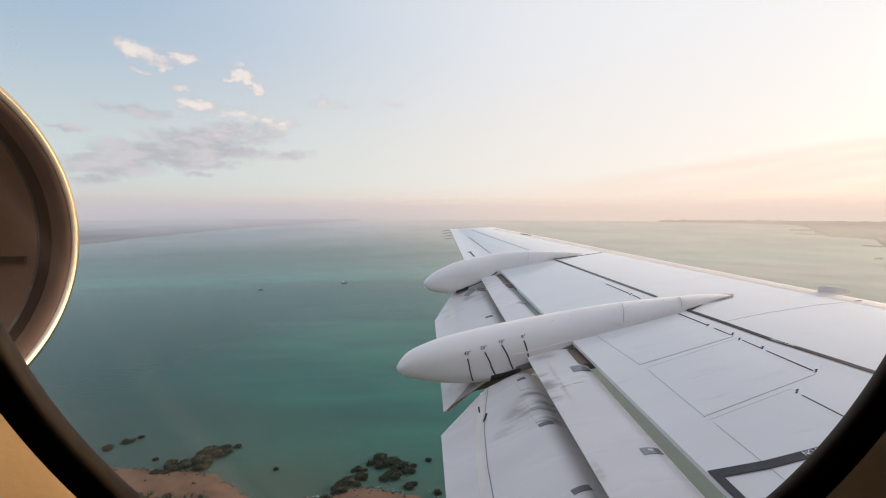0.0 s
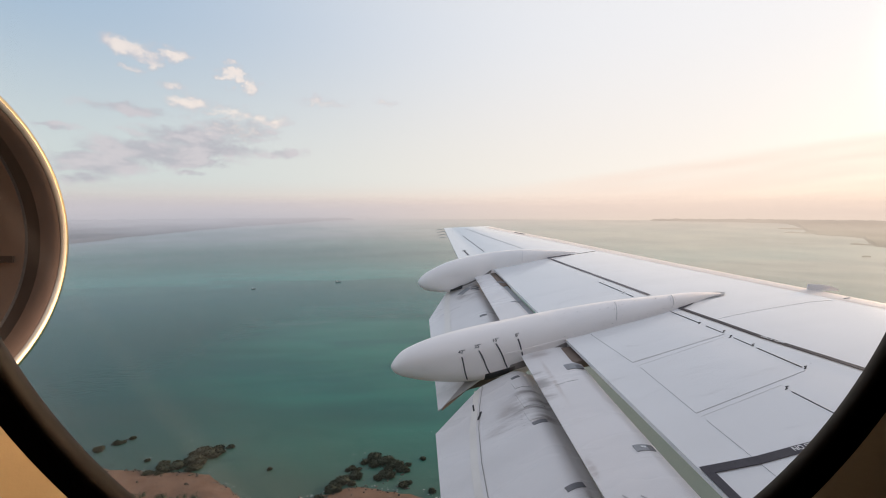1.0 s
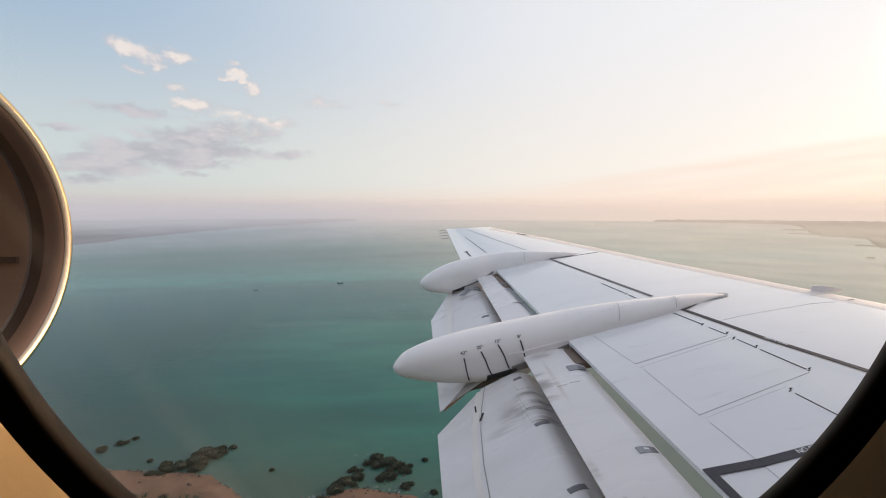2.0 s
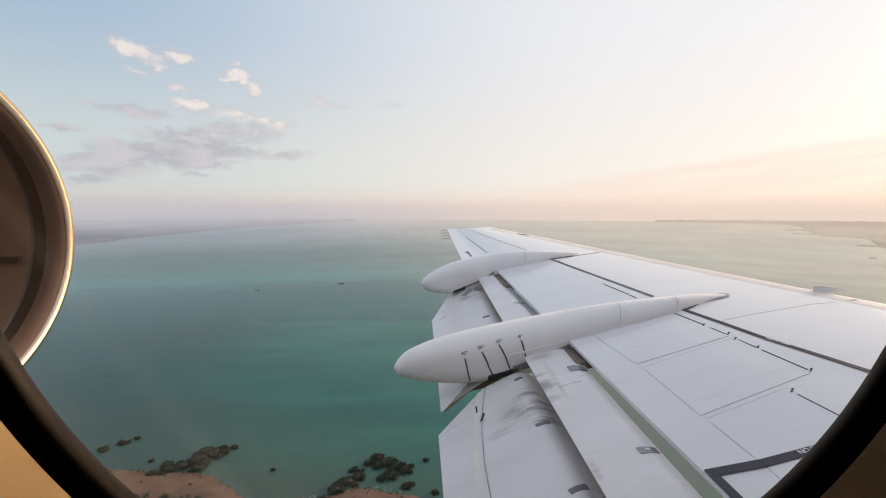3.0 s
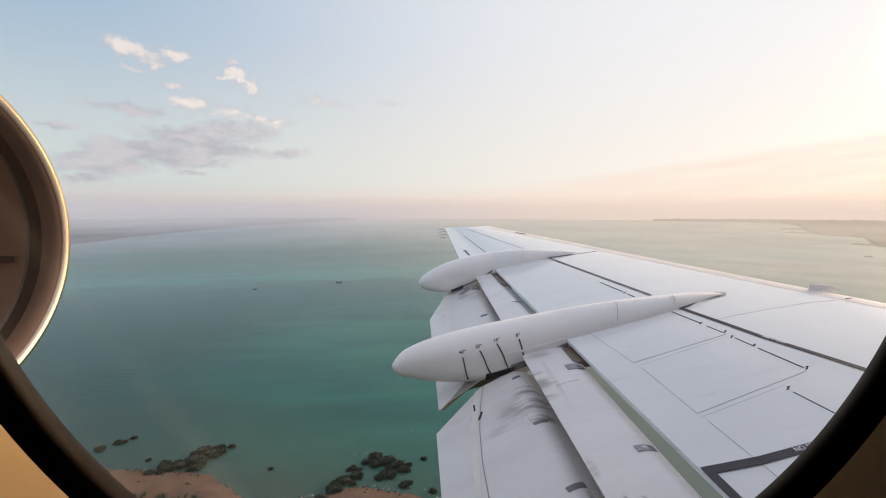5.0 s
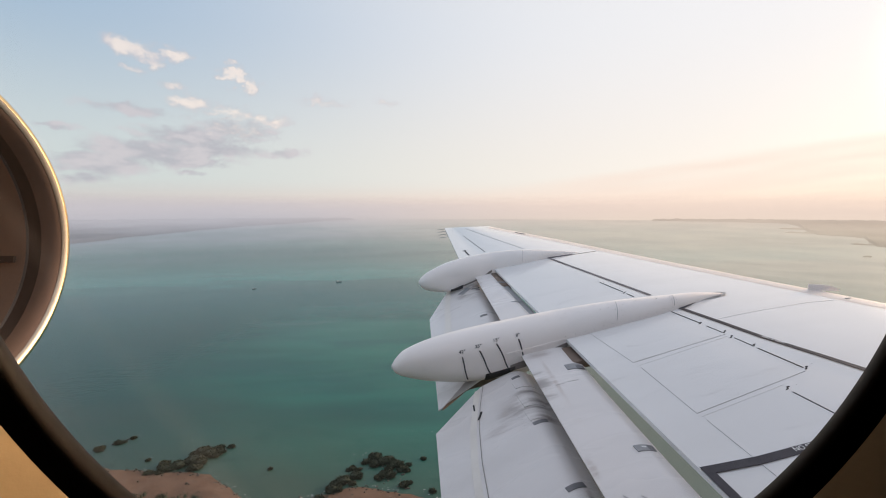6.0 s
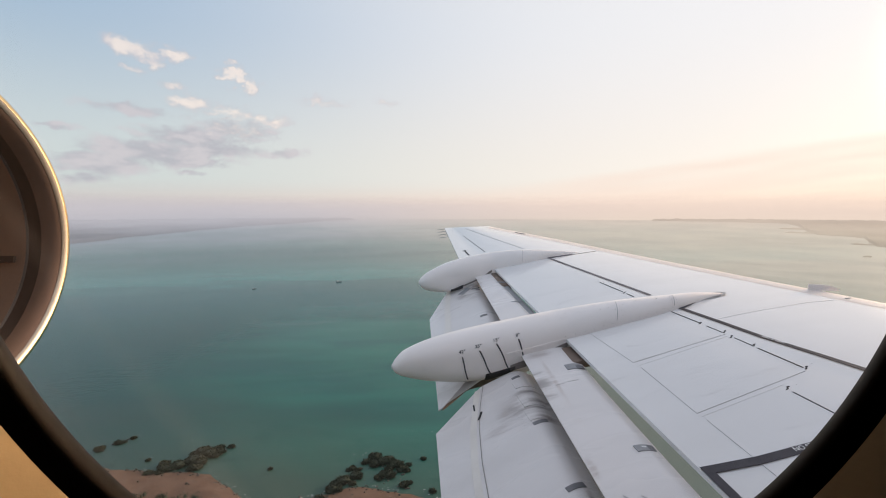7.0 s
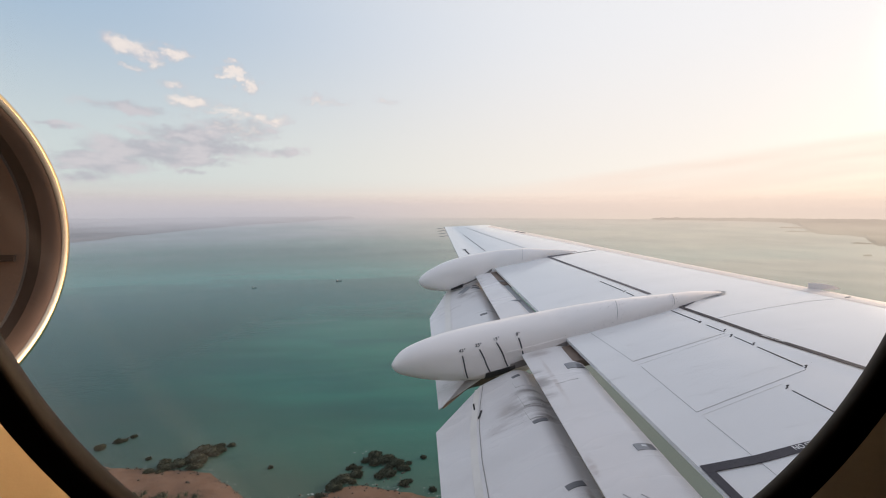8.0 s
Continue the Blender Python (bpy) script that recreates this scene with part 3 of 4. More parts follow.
def make_foam():
    """Flecks of white foam where small waves break by the beach and the rocks."""
    rng = random.Random(31)
    bm = bmesh.new()
    spots = [(x, shore(x) + rng.uniform(0.6, 2.2)) for x in (rng.uniform(-120, 10) for _ in range(80)) if noise.noise((x / 9, 2.2, 9.0)) > 0.05]
    spots += [(x + rng.gauss(0, w * 0.6), y + w * 0.45 + rng.gauss(0.6, 0.5)) for x, y, w, h in BUSHES for _ in range(2)]
    spots += [(rng.uniform(-110, 10), rng.uniform(165, 200)) for _ in range(14)]
    for x, y in spots:
        w, d = rng.uniform(0.2, 0.7), rng.uniform(0.06, 0.15)
        ring_pts = [bm.verts.new((x + w * rng.uniform(0.6, 1.1) * math.cos(k * 1.0472), y + d * rng.uniform(0.6, 1.2) * math.sin(k * 1.0472), SEA_Z + 0.03)) for k in range(6)]
        bm.faces.new(ring_pts)
    tagged(part("foam_flecks", bm, FOAM, flat=True), "white flecks of foam on the shallows", "foam", kind="stuff")


def make_scrub():
    """Dense dark mangrove wood behind the beach, leaf spray by leaf spray over rounded boughs."""
    rng = random.Random(29)
    verts, faces = [], []
    for _ in range(2300):
        x = rng.uniform(-285, 50)
        edge = shore(x) - 17 + 5 * noise.noise((x / 9, 1.1, 0.4)) + 3 * math.sin(x / 19)
        y = max(22, edge - abs(rng.gauss(0, 34)))
        tall = 1.6 + 1.1 * noise.noise((x / 5, y / 5, 3.0)) + rng.uniform(0, 0.8)
        c = Vector((x, y, SEA_Z + 1.2 + max(0.4, tall)))
        r = rng.uniform(0.8, 1.7)
        i, n = len(verts), 6
        for k in range(n):
            a = k * 1.0472
            verts.append(c + Vector((0.7 * r * rng.uniform(0.8, 1.2) * math.cos(a), 0.7 * r * rng.uniform(0.8, 1.2) * math.sin(a), -1.3)))
        verts.append(c + Vector((0, 0, 0.05)))
        faces += [(i + k, i + (k + 1) % n, i + n) for k in range(n)]
        leaf_tuft(verts, faces, rng, c - Vector((0, 0, 0.25)), 0.75, 0.12, 0.32, 34)
    me = bpy.data.meshes.new("mangrove_scrub")
    me.from_pydata(verts, [], faces)
    me.materials.append(LEAF)
    tagged(new("mangrove_scrub", me), "dense dark green mangrove scrub behind the beach", "mangrove scrub", kind="stuff")


def boat(at, length, turn):
    root = new("boat")
    root.matrix_world = Matrix.Translation(at) @ pose(0, 0, 0, 0, 0, turn)
    rows = []
    for k in range(9):
        s = -1 + 2 * k / 8
        w = length * 0.11 * (1 - max(0, s) ** 2.2) * (1 - 0.15 * max(0, -s)) + 0.05
        x = s * length / 2
        rows.append([(x, -w, length * 0.09 + 0.4 * s * s), (x, -w * 0.7, -0.5), (x, w * 0.7, -0.5), (x, w, length * 0.09 + 0.4 * s * s)])
    part("hull", grid(rows, closed_u=True, caps=True), HULL, root)
    a = [(-0.42 * length, -0.07 * length), (-0.15 * length, -0.07 * length), (-0.15 * length, 0.07 * length), (-0.42 * length, 0.07 * length)]
    part("cabin", slab([(x, y, length * 0.22) for x, y in a], [(x, y, length * 0.085) for x, y in a], 0.1), NACELLE, root)
    return tagged(root, "small dark fishing boat on the open sea", "boat", "boats at sea")


# ---- the wing ----
def lead(y):
    return 4.475 - (y - 3.46) * 0.325 + float(np.interp(y, (0, 3.5, 4.3, 5.8, 8.0, 10.6), (0.15, 0.12, 0.10, 0.065, 0.06, 0.0)))


def shroud(y):
    return 1.59 - (y - 2.07) * 0.0577


CAMBER = 0.05


def on_wing(x, y, up=0.0):
    """A point over the wing's gently cambered skin, from metres ahead, metres outboard and the height over the skin."""
    s = min(1.0, max(0.0, (x - shroud(y)) / (lead(y) - shroud(y))))
    return Vector((x, y, -1.9 + 0.11 * y + 0.14 * x + up)) * (1 - CAMBER * 4 * s * (1 - s))


wing = tagged(new("aircraft_wing"), "white airliner wing with flaps lowered and dark no step stripes", "aircraft wing")
wing.location = (0, 0, 0)


def wing_box(name, ys, tail, tip_of, label):
    rows = []
    for s in ys:
        row = []
        for k in range(22):
            u = k / 21
            y_mid = s
            x0, x1 = tail(y_mid), lead(y_mid) - 0.16
            x = lerp(x0, x1, u)
            row.append((x, 0.0))
        x1 = lead(s) - 0.16
        for k in range(1, 9):
            a = k / 8 * math.pi / 2
            row.append((x1 + 0.22 * math.sin(a), -0.15 * (1 - math.cos(a))))
        x0 = tail(s)
        depth = 0.34 * (1 - 0.06 * s)
        for u, d in ((0.92, 0.7), (0.75, 1.0), (0.5, 1.0), (0.3, 0.75), (0.12, 0.3), (0.0, 0.03 / depth)):
            row.append((lerp(x0, x1, u), -depth * d))
        rows.append([on_wing(x, tip_of(s, x), up) for x, up in row])
    return part(name, grid(rows, closed_u=True, caps=True), PAINT, wing, label)


def tip_line(s, x):
    """Bends the last ribs outwards towards the trailing edge, where the tip is raked."""
    t = max(0.0, (s - 9.2) / (10.76 - 9.2))
    return s + t * 0.64 * (lead(10.76) - min(x, lead(10.76)))


wing_box("inner_wing_skin", [-0.25 + 7.05 * k / 16 for k in range(17)], shroud, lambda s, x: s, "white painted upper skin")
wing_box("outer_wing_skin", [6.83 + 3.93 * k / 14 for k in range(15)], lambda y: 0.85, tip_line, "white painted outer wing with aileron")


def plate(name, plan, up, thick, mat, parent, label="", cells=8):
    """A thin panel that lies on the cambered skin between four corners."""
    p = [Vector(q) for q in plan]
    rows = []
    for j in range(cells + 1):
        a, b = p[0].lerp(p[3], j / cells), p[1].lerp(p[2], j / cells)
        top = [a.lerp(b, i / cells) for i in range(cells + 1)]
        rows.append([on_wing(q.x, q.y, up) for q in top] + [on_wing(q.x, q.y, up - thick) for q in reversed(top)])
    return part(name, grid(rows, closed_u=True, caps=True), mat, parent, label)


def line(name, pts, width, up, mat, parent, label="", thick=0.003):
    """A thin strip along a line on the wing."""
    p = []
    for (xa, ya), (xb, yb) in zip(pts, pts[1:]):
        p += [Vector((lerp(xa, xb, k / 6), lerp(ya, yb, k / 6))) for k in range(6)]
    p.append(Vector(pts[-1]))
    left, right = [], []
    for i, c in enumerate(p):
        d = (p[min(i + 1, len(p) - 1)] - p[max(i - 1, 0)]).normalized()
        n = Vector((-d.y, d.x)) * width / 2
        left.append(c + n)
        right.append(c - n)
    rows = []
    for a, b in zip(left, right):
        rows.append([on_wing(a.x, a.y, up), on_wing(b.x, b.y, up), on_wing(b.x, b.y, up - thick), on_wing(a.x, a.y, up - thick)])
    return part(name, grid(rows, closed_u=True, caps=True), mat, parent, label, flat=True)


def grow(plan, by):
    c = Vector((sum(p[0] for p in plan) / len(plan), sum(p[1] for p in plan) / len(plan)))
    out = []
    for i, p in enumerate(plan):
        q0, q1 = Vector(plan[i - 1]), Vector(plan[(i + 1) % len(plan)])
        d0, d1 = (Vector(p) - q0).normalized(), (Vector(p) - q1).normalized()
        out.append(tuple(Vector(p) + (d0 + d1) * by))
    return out


# spoiler panels, each over a dark joint
SPOILERS = [[(1.745, 3.86), (2.70, 4.03), (2.82, 3.425), (1.842, 3.214)],
            [(1.86, 3.12), (2.83, 3.335), (2.905, 2.730), (1.885, 2.487)],
            [(1.90, 2.405), (2.60, 2.55), (2.68, 2.05), (1.925, 1.90)],
            [(1.93, 1.86), (2.68, 2.01), (2.78, 1.25), (1.96, 1.10)]]
for plan in SPOILERS:
    panel = plate("spoiler_panel", plan, 0.0028, 0.0024, PAINT, wing)
    plate("joint", grow(plan, 0.0012), 0.0014, 0.001, SOIL_AND_SHADE, panel)

# spar and stripe lines
STRIPES = [[(2.71, 6.82), (2.30, 6.83), (2.42, 6.25), (2.55, 5.65), (2.78, 4.56)],
           [(3.17, 4.24), (2.84, 4.08), (2.95, 3.65), (3.04, 3.27), (3.11, 3.06), (3.17, 2.88), (3.22, 2.72), (3.28, 2.54)],
           [(1.595, 2.027), (1.93, 2.030), (2.30, 2.062), (2.7, 2.1)],
           [(1.622, 2.0), (1.628, 1.83), (1.66, 1.3)]]
line("tip_stripe", [(3.10, 4.19), (3.30, 4.23), (3.45, 4.245), (3.49, 4.29), (3.44, 4.335), (3.3, 4.33)], 0.024, 0.012, PATCH, wing, "grey outline round the fairing tip")
for pts, wide in zip(STRIPES, (0.036, 0.042, 0.054, 0.053)):
    line("stripe", pts, wide, 0.009, STRIPE if wide > 0.04 else STRIPE_FAR, wing, "dark grey no step stripe")
for a, b in (((2.71, 4.045), (2.78, 3.70)), ((2.79, 3.62), (2.82, 3.46)), ((2.835, 3.335), (2.86, 3.17)), ((2.865, 3.12), (2.92, 2.77)),
             ((2.605, 2.53), (2.66, 2.1)), ((2.49, 5.25), (2.57, 4.80)), ((2.58, 4.72), (2.60, 4.59)), ((1.20, 9.94), (1.39, 7.96))):
    line("hinge_gap", [a, b], 0.009, 0.005, GAP, wing)
line("skin_seam", [(2.92, 3.72), (3.2, 3.75), (3.48, 3.765), (3.97, 3.77), (4.2, 3.73)], 0.006, 0.002, FENCE, wing)
line("skin_seam", [(1.38, 10.94), (1.75, 9.3), (2.12, 7.72)], 0.012, 0.003, PATCH, wing)


# flap, vane and fairings
def flap_drop(x):
    u = max(0.0, (1.15 - x) / 0.97)
    return -0.175 - 0.33 * u ** 1.15 - 0.11 * max(0.0, (x - 0.90) / 0.22) ** 2


def flap(name, y0_of, y1_of, label, tail=0.18):
    rows = []
    for k in range(25):
        s = k / 24
        row = []
        for i in range(26):
            x = lerp(tail, 1.12, i / 25)
            row.append(on_wing(x, lerp(y0_of(x), y1_of(x), s), flap_drop(x)))
        for i in range(1, 7):
            a = i / 6 * math.pi
            x = 1.12 + 0.07 * math.sin(a)
            row.append(on_wing(x, lerp(y0_of(1.12), y1_of(1.12), s), flap_drop(1.12) - 0.06 * (1 - math.cos(a))))
        for i in range(10):
            x = lerp(1.0, tail + 0.005, i / 9)
            row.append(on_wing(x, lerp(y0_of(x), y1_of(x), s), flap_drop(x) - 0.012 - 0.10 * max(0.0, (x - tail) / 0.94) ** 0.8))
        rows.append(row)
    return part(name, grid(rows, closed_u=True, caps=True), FLAP_PAINT, wing, label)


def outer_flap_end(x):
    return 3.78 + 0.92 * min(0.28, max(0.0, x - 0.26))


inner_flap = flap("flap", lambda x: -0.2, lambda x: min(3.595 + (x - 0.362) * 0.74, 3.80), "worn white lowered flap")
outer_flap = flap("flap", outer_flap_end, lambda x: min(6.2 + (x - 0.25) * 2.4, 7.2), "worn white lowered flap", 0.22)


def vane(y0, y1, slot, label=""):
    rows = []
    for k in range(13):
        y = lerp(y0, y1, k / 12)
        back, front = 1.06 - 0.012 * (y - 2), shroud(y) - slot(y)
        row = []
        for i in range(13):
            x = lerp(back, front, i / 12)
            row.append(on_wing(x, y, -0.055 - 0.03 * (1 - i / 12) ** 2 - 0.035 * max(0.0, (i / 12 - 0.7) / 0.3) ** 2))
        for i in range(1, 6):
            a = i / 5 * math.pi
            row.append(on_wing(front + 0.02 * math.sin(a), y, -0.09 - 0.015 * (1 - math.cos(a))))
        row.append(on_wing(lerp(back, front, 0.7), y, -0.165))
        row.append(on_wing(back + 0.20, y, -0.185))
        row.append(on_wing(back + 0.13, y, -0.135))
        row.append(on_wing(back, y, -0.092))
        rows.append(row)
    return part("flap_vane", grid(rows, closed_u=True, caps=True), FLAP_PAINT, wing, label)


vane(-0.2, 3.80, lambda y: float(np.interp(y, (2.0, 3.0, 3.75), (0.062, 0.036, -0.005))))
vane(4.25, 6.75, lambda y: 0.02)

FAIRINGS = [[(-0.245, 4.06, 0.015, -0.12, -0.10), (-0.20, 4.06, 0.09, -0.17, -0.04), (-0.10, 4.06, 0.14, -0.22, 0.03), (0.15, 4.05, 0.20, -0.29, 0.10),
             (0.50, 4.05, 0.24, -0.35, 0.14), (0.95, 4.05, 0.25, -0.36, 0.17), (1.48, 4.05, 0.24, -0.30, 0.19), (2.10, 4.11, 0.19, -0.22, 0.175),
             (2.74, 4.18, 0.115, -0.14, 0.125), (3.10, 4.24, 0.065, -0.08, 0.085), (3.44, 4.28, 0.015, -0.02, 0.02)],
            [(0.060, 6.83, 0.015, -0.10, -0.07), (0.12, 6.83, 0.10, -0.18, 0.0), (0.27, 6.83, 0.16, -0.255, 0.085), (0.63, 6.83, 0.20, -0.32, 0.195),
             (1.26, 6.83, 0.20, -0.30, 0.24), (1.84, 6.87, 0.15, -0.2, 0.20), (2.40, 6.92, 0.06, -0.1, 0.10), (2.84, 6.91, 0.012, -0.03, 0.01)]]


def fairing(stations, label):
    rows = []
    for x, y, half, low, high in curve_through(stations, 5):
        row = []
        for i in range(28):
            a = i / 28 * math.tau
            ca, sa = math.cos(a), math.sin(a)
            mid, tall = (low + high) / 2, (high - low) / 2
            row.append(on_wing(x, y + max(half, 0.004) * math.copysign(abs(ca) ** 0.85, ca), mid + max(tall, 0.004) * math.copysign(abs(sa) ** 0.85, sa)))
        rows.append(row)
    return part("flap_track_fairing", grid(rows, closed_u=True, caps=True), FAIRING_PAINT, wing, label)


fairings = [fairing(s, "smooth cream canoe shaped flap track fairing") for s in FAIRINGS]

# unseen dark plates added under each vane to keep light off the flap
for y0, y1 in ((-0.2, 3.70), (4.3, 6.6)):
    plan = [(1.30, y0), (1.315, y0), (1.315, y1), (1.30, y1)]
    part("cove_light_block", slab([on_wing(x, y, -0.12) for x, y in plan], [on_wing(x, y, -0.36) for x, y in plan]), UNDERSIDE, wing, "unseen plate added to block light in the flap cove")

# static wicks at the tip
for k in range(4):
    y = 11.45 - k * 0.42
    bm = grid([[on_wing(x, y + 0.007 * math.cos(a * 1.5708), 0.007 * math.sin(a * 1.5708) - 0.01) for a in range(4)] for x in (0.9, 0.62)], closed_u=True, caps=True)
    part("static_wick", bm, PATCH, wing)

# ---- small details of the wing ----
def surface_strip(name, pts, width, surf, mat, parent, label="", rise=0.004, thick=0.004):
    """A thin strip that follows a curved panel; surf gives the panel's height over the wing plane."""
    fine = []
    for (xa, ya), (xb, yb) in zip(pts, pts[1:]):
        fine += [(lerp(xa, xb, k / 6), lerp(ya, yb, k / 6)) for k in range(6)]
    fine.append(pts[-1])
    p = [Vector(q) for q in fine]
    rows = []
    for i, c in enumerate(p):
        d = (p[min(i + 1, len(p) - 1)] - p[max(i - 1, 0)]).normalized()
        n = Vector((-d.y, d.x)) * width / 2
        a, b = c + n, c - n
        rows.append([on_wing(a.x, a.y, surf(a.x) + rise), on_wing(b.x, b.y, surf(b.x) + rise),
                     on_wing(b.x, b.y, surf(b.x) + rise - thick), on_wing(a.x, a.y, surf(a.x) + rise - thick)])
    return part(name, grid(rows, closed_u=True, caps=True), mat, parent, label, flat=True)


def vane_height(x):
    u = min(1.0, max(0.0, (x - 1.055) / 0.455))
    return -0.055 - 0.03 * (1 - u) ** 2 - 0.035 * max(0.0, (u - 0.7) / 0.3) ** 2


# seam and trailing tab of each flap, ridge highlight and shadow in the colours
surface_strip("tab_strip", [(0.60, 3.76), (0.555, 3.58), (0.487, 3.27), (0.444, 2.9), (0.432, 2.6), (0.40, 2.1), (0.36, 1.5)], 0.055, flap_drop, RIDGE_CREAM, wing, "cream tab ridge with painted highlight", 0.004, 0.006)
surface_strip("tab_step_line", [(0.660, 3.80), (0.585, 3.514), (0.533, 3.236), (0.497, 2.867), (0.488, 2.55), (0.46, 2.05), (0.42, 1.45)], 0.006, flap_drop, SOIL_AND_SHADE, wing)
surface_strip("tab_strip", [(0.58, 6.9), (0.50, 6.2), (0.45, 5.4), (0.42, 4.6)], 0.085, flap_drop, RIDGE_CREAM, wing, "cream tab ridge with painted highlight", 0.008, 0.010)
surface_strip("tab_step_line", [(0.63, 6.9), (0.555, 6.2), (0.50, 5.4), (0.47, 4.6)], 0.008, flap_drop, FENCE, wing)
# raised covers over the flap's drive
for y, wide in ((3.315, 0.19), (3.10, 0.12), (3.56, 0.10)):
    surface_strip("drive_cover", [(0.905, y), (1.10, y + 0.02)], wide, flap_drop, FLAP_PAINT, wing, "raised white drive cover", 0.004, 0.006)
# wear patches
for pts, wide in (([(0.917, 3.680), (0.995, 3.705)], 0.028), ([(0.923, 2.995), (1.045, 3.022)], 0.034), ([(0.940, 2.327), (1.075, 2.372)], 0.038),
                  ([(0.93, 6.52), (1.05, 6.46)], 0.06), ([(0.881, 5.349), (0.975, 5.338)], 0.05), ([(0.904, 4.96), (0.995, 4.92)], 0.05)):
    surface_strip("wear_patch", pts, wide, flap_drop, WEAR_SHADE, wing, "grey abrasion patch", 0.004, 0.005)
for pts, wide in (([(0.533, 3.575), (0.529, 3.485)], 0.014), ([(0.547, 3.35), (0.583, 3.43)], 0.018), ([(0.94, 6.60), (1.06, 6.58)], 0.02)):
    surface_strip("drain_slot", pts, wide, flap_drop, GAP, wing, "", 0.006, 0.006)
for pts, wide in (([(1.335, 3.41), (1.475, 3.415)], 0.085), ([(1.385, 2.345), (1.51, 2.355)], 0.055), ([(1.268, 6.12), (1.385, 6.04)], 0.03), ([(1.27, 5.2), (1.40, 5.18)], 0.03)):
    surface_strip("wear_patch", pts, wide, vane_height, PATCH, wing, "grey abrasion patch", 0.006, 0.006)
# dark ends of two vane patches; the second paints a shadow
for pts, wide in (([(1.425, 3.39), (1.49, 3.395)], 0.05), ([(1.475, 2.352), (1.515, 2.355)], 0.05)):
    surface_strip("wear_patch", pts, wide, vane_height, WEAR_SHADE, wing, "dark end of the grey patch", 0.008, 0.006)
for x0, y0, x1, y1 in ((1.166, 3.19, 1.25, 3.192), (1.27, 3.20, 1.36, 3.195), (1.15, 2.05, 1.20, 1.98), (1.24, 2.02, 1.30, 1.94)):
    surface_strip("scuff", [(x0, y0), (x1, y1)], 0.002, vane_height, SEAM, wing, "", 0.003, 0.004)
surface_strip("patch_mark", [(1.43, 2.352), (1.462, 2.352)], 0.014, vane_height, LETTER, wing, "", 0.009, 0.004)

surface_strip("wear_patch", [(0.745, 6.50), (0.90, 6.62)], 0.12, flap_drop, PATCH, wing, "grey brown abrasion patch", 0.006, 0.006)
# grey strip added under the shroud to close the far slot
plan = [(shroud(4.4) - 0.06, 4.4), (shroud(4.4) + 0.02, 4.4), (shroud(5.9) + 0.02, 5.9), (shroud(5.9) - 0.06, 5.9)]
part("slot_strip", slab([on_wing(x, y, -0.075) for x, y in plan], [on_wing(x, y, -0.095) for x, y in plan]), PATCH, wing, "grey strip closing the flap slot under the shroud")

# dark tracks that show in the gap before the vane
for y0, y1 in ((3.50, 3.80), (5.95, 6.72)):
    a = [(shroud(y0) - 0.16, y0), (shroud(y0) + 0.12, y0), (shroud(y1) + 0.12, y1), (shroud(y1) - 0.16, y1)]
    part("flap_track", slab([on_wing(x, y, -0.07) for x, y in a], [on_wing(x, y, -0.14) for x, y in a], 0.01), UNDERSIDE, wing, "dark soiled flap track")


# soiled inboard end of the outer flap
rows = []
for k in range(16):
    x = lerp(0.26, 1.05, k / 15)
    e = outer_flap_end(x)
    low = flap_drop(x) - 0.012 - 0.27 * ((x - 0.235) / 0.94) ** 0.9
    rows.append([on_wing(x, e - 0.008, flap_drop(x) - 0.006), on_wing(x, e - 0.008, low), on_wing(x, e - 0.001, low), on_wing(x, e - 0.001, flap_drop(x) - 0.006)])
part("flap_end", grid(rows, closed_u=True, caps=True), UNDERSIDE, wing, "soiled brown end of the flap")

# fairing details: flap angle marks, seams, rivets
SHAPES = [curve_through(s, 12) for s in FAIRINGS]


def on_fairing(k, x, angle, off=0.0):
    xs = [q[0] for q in SHAPES[k]]
    y, half, low, high = (float(np.interp(x, xs, [q[i] for q in SHAPES[k]])) for i in (1, 2, 3, 4))
    ca, sa = math.cos(radians(angle)), math.sin(radians(angle))
    return on_wing(x, y + (half + off) * math.copysign(abs(ca) ** 0.85, ca), (low + high) / 2 + ((high - low) / 2 + off) * math.copysign(abs(sa) ** 0.85, sa))


def fairing_line(name, k, a, b, width, mat, label="", off=0.004):
    rows = []
    for i in range(11):
        x, g = lerp(a[0], b[0], i / 10), lerp(a[1], b[1], i / 10)
        rows.append([on_fairing(k, x - width / 2, g, off), on_fairing(k, x + width / 2, g, off), on_fairing(k, x + width / 2, g, -0.004), on_fairing(k, x - width / 2, g, -0.004)])
    return part(name, grid(rows, closed_u=True, caps=True), mat, fairings[k], label, flat=True)


def letters(text, size):
    """The outlines of a line of text as a flat mesh, in its own x and y."""
    cu = bpy.data.curves.new("lettering", "FONT")
    cu.body, cu.size, cu.align_x, cu.align_y = text, size, "CENTER", "CENTER"
    cu.offset = size * 0.012
    ob = new("lettering", cu)
    bpy.context.view_layer.update()
    me = bpy.data.meshes.new_from_object(ob.evaluated_get(bpy.context.evaluated_depsgraph_get()))
    bpy.data.objects.remove(ob)
    bpy.data.curves.remove(cu)
    return me


def lettering(text, size, place, mat, parent):
    me = letters(text, size)
    for v in me.vertices:
        v.co = place(v.co.x, v.co.y)
    me.materials.clear()
    me.materials.append(mat)
    ob = new("lettering", me)
    ob.parent = parent
    return tagged(ob, "lettering reading " + text)


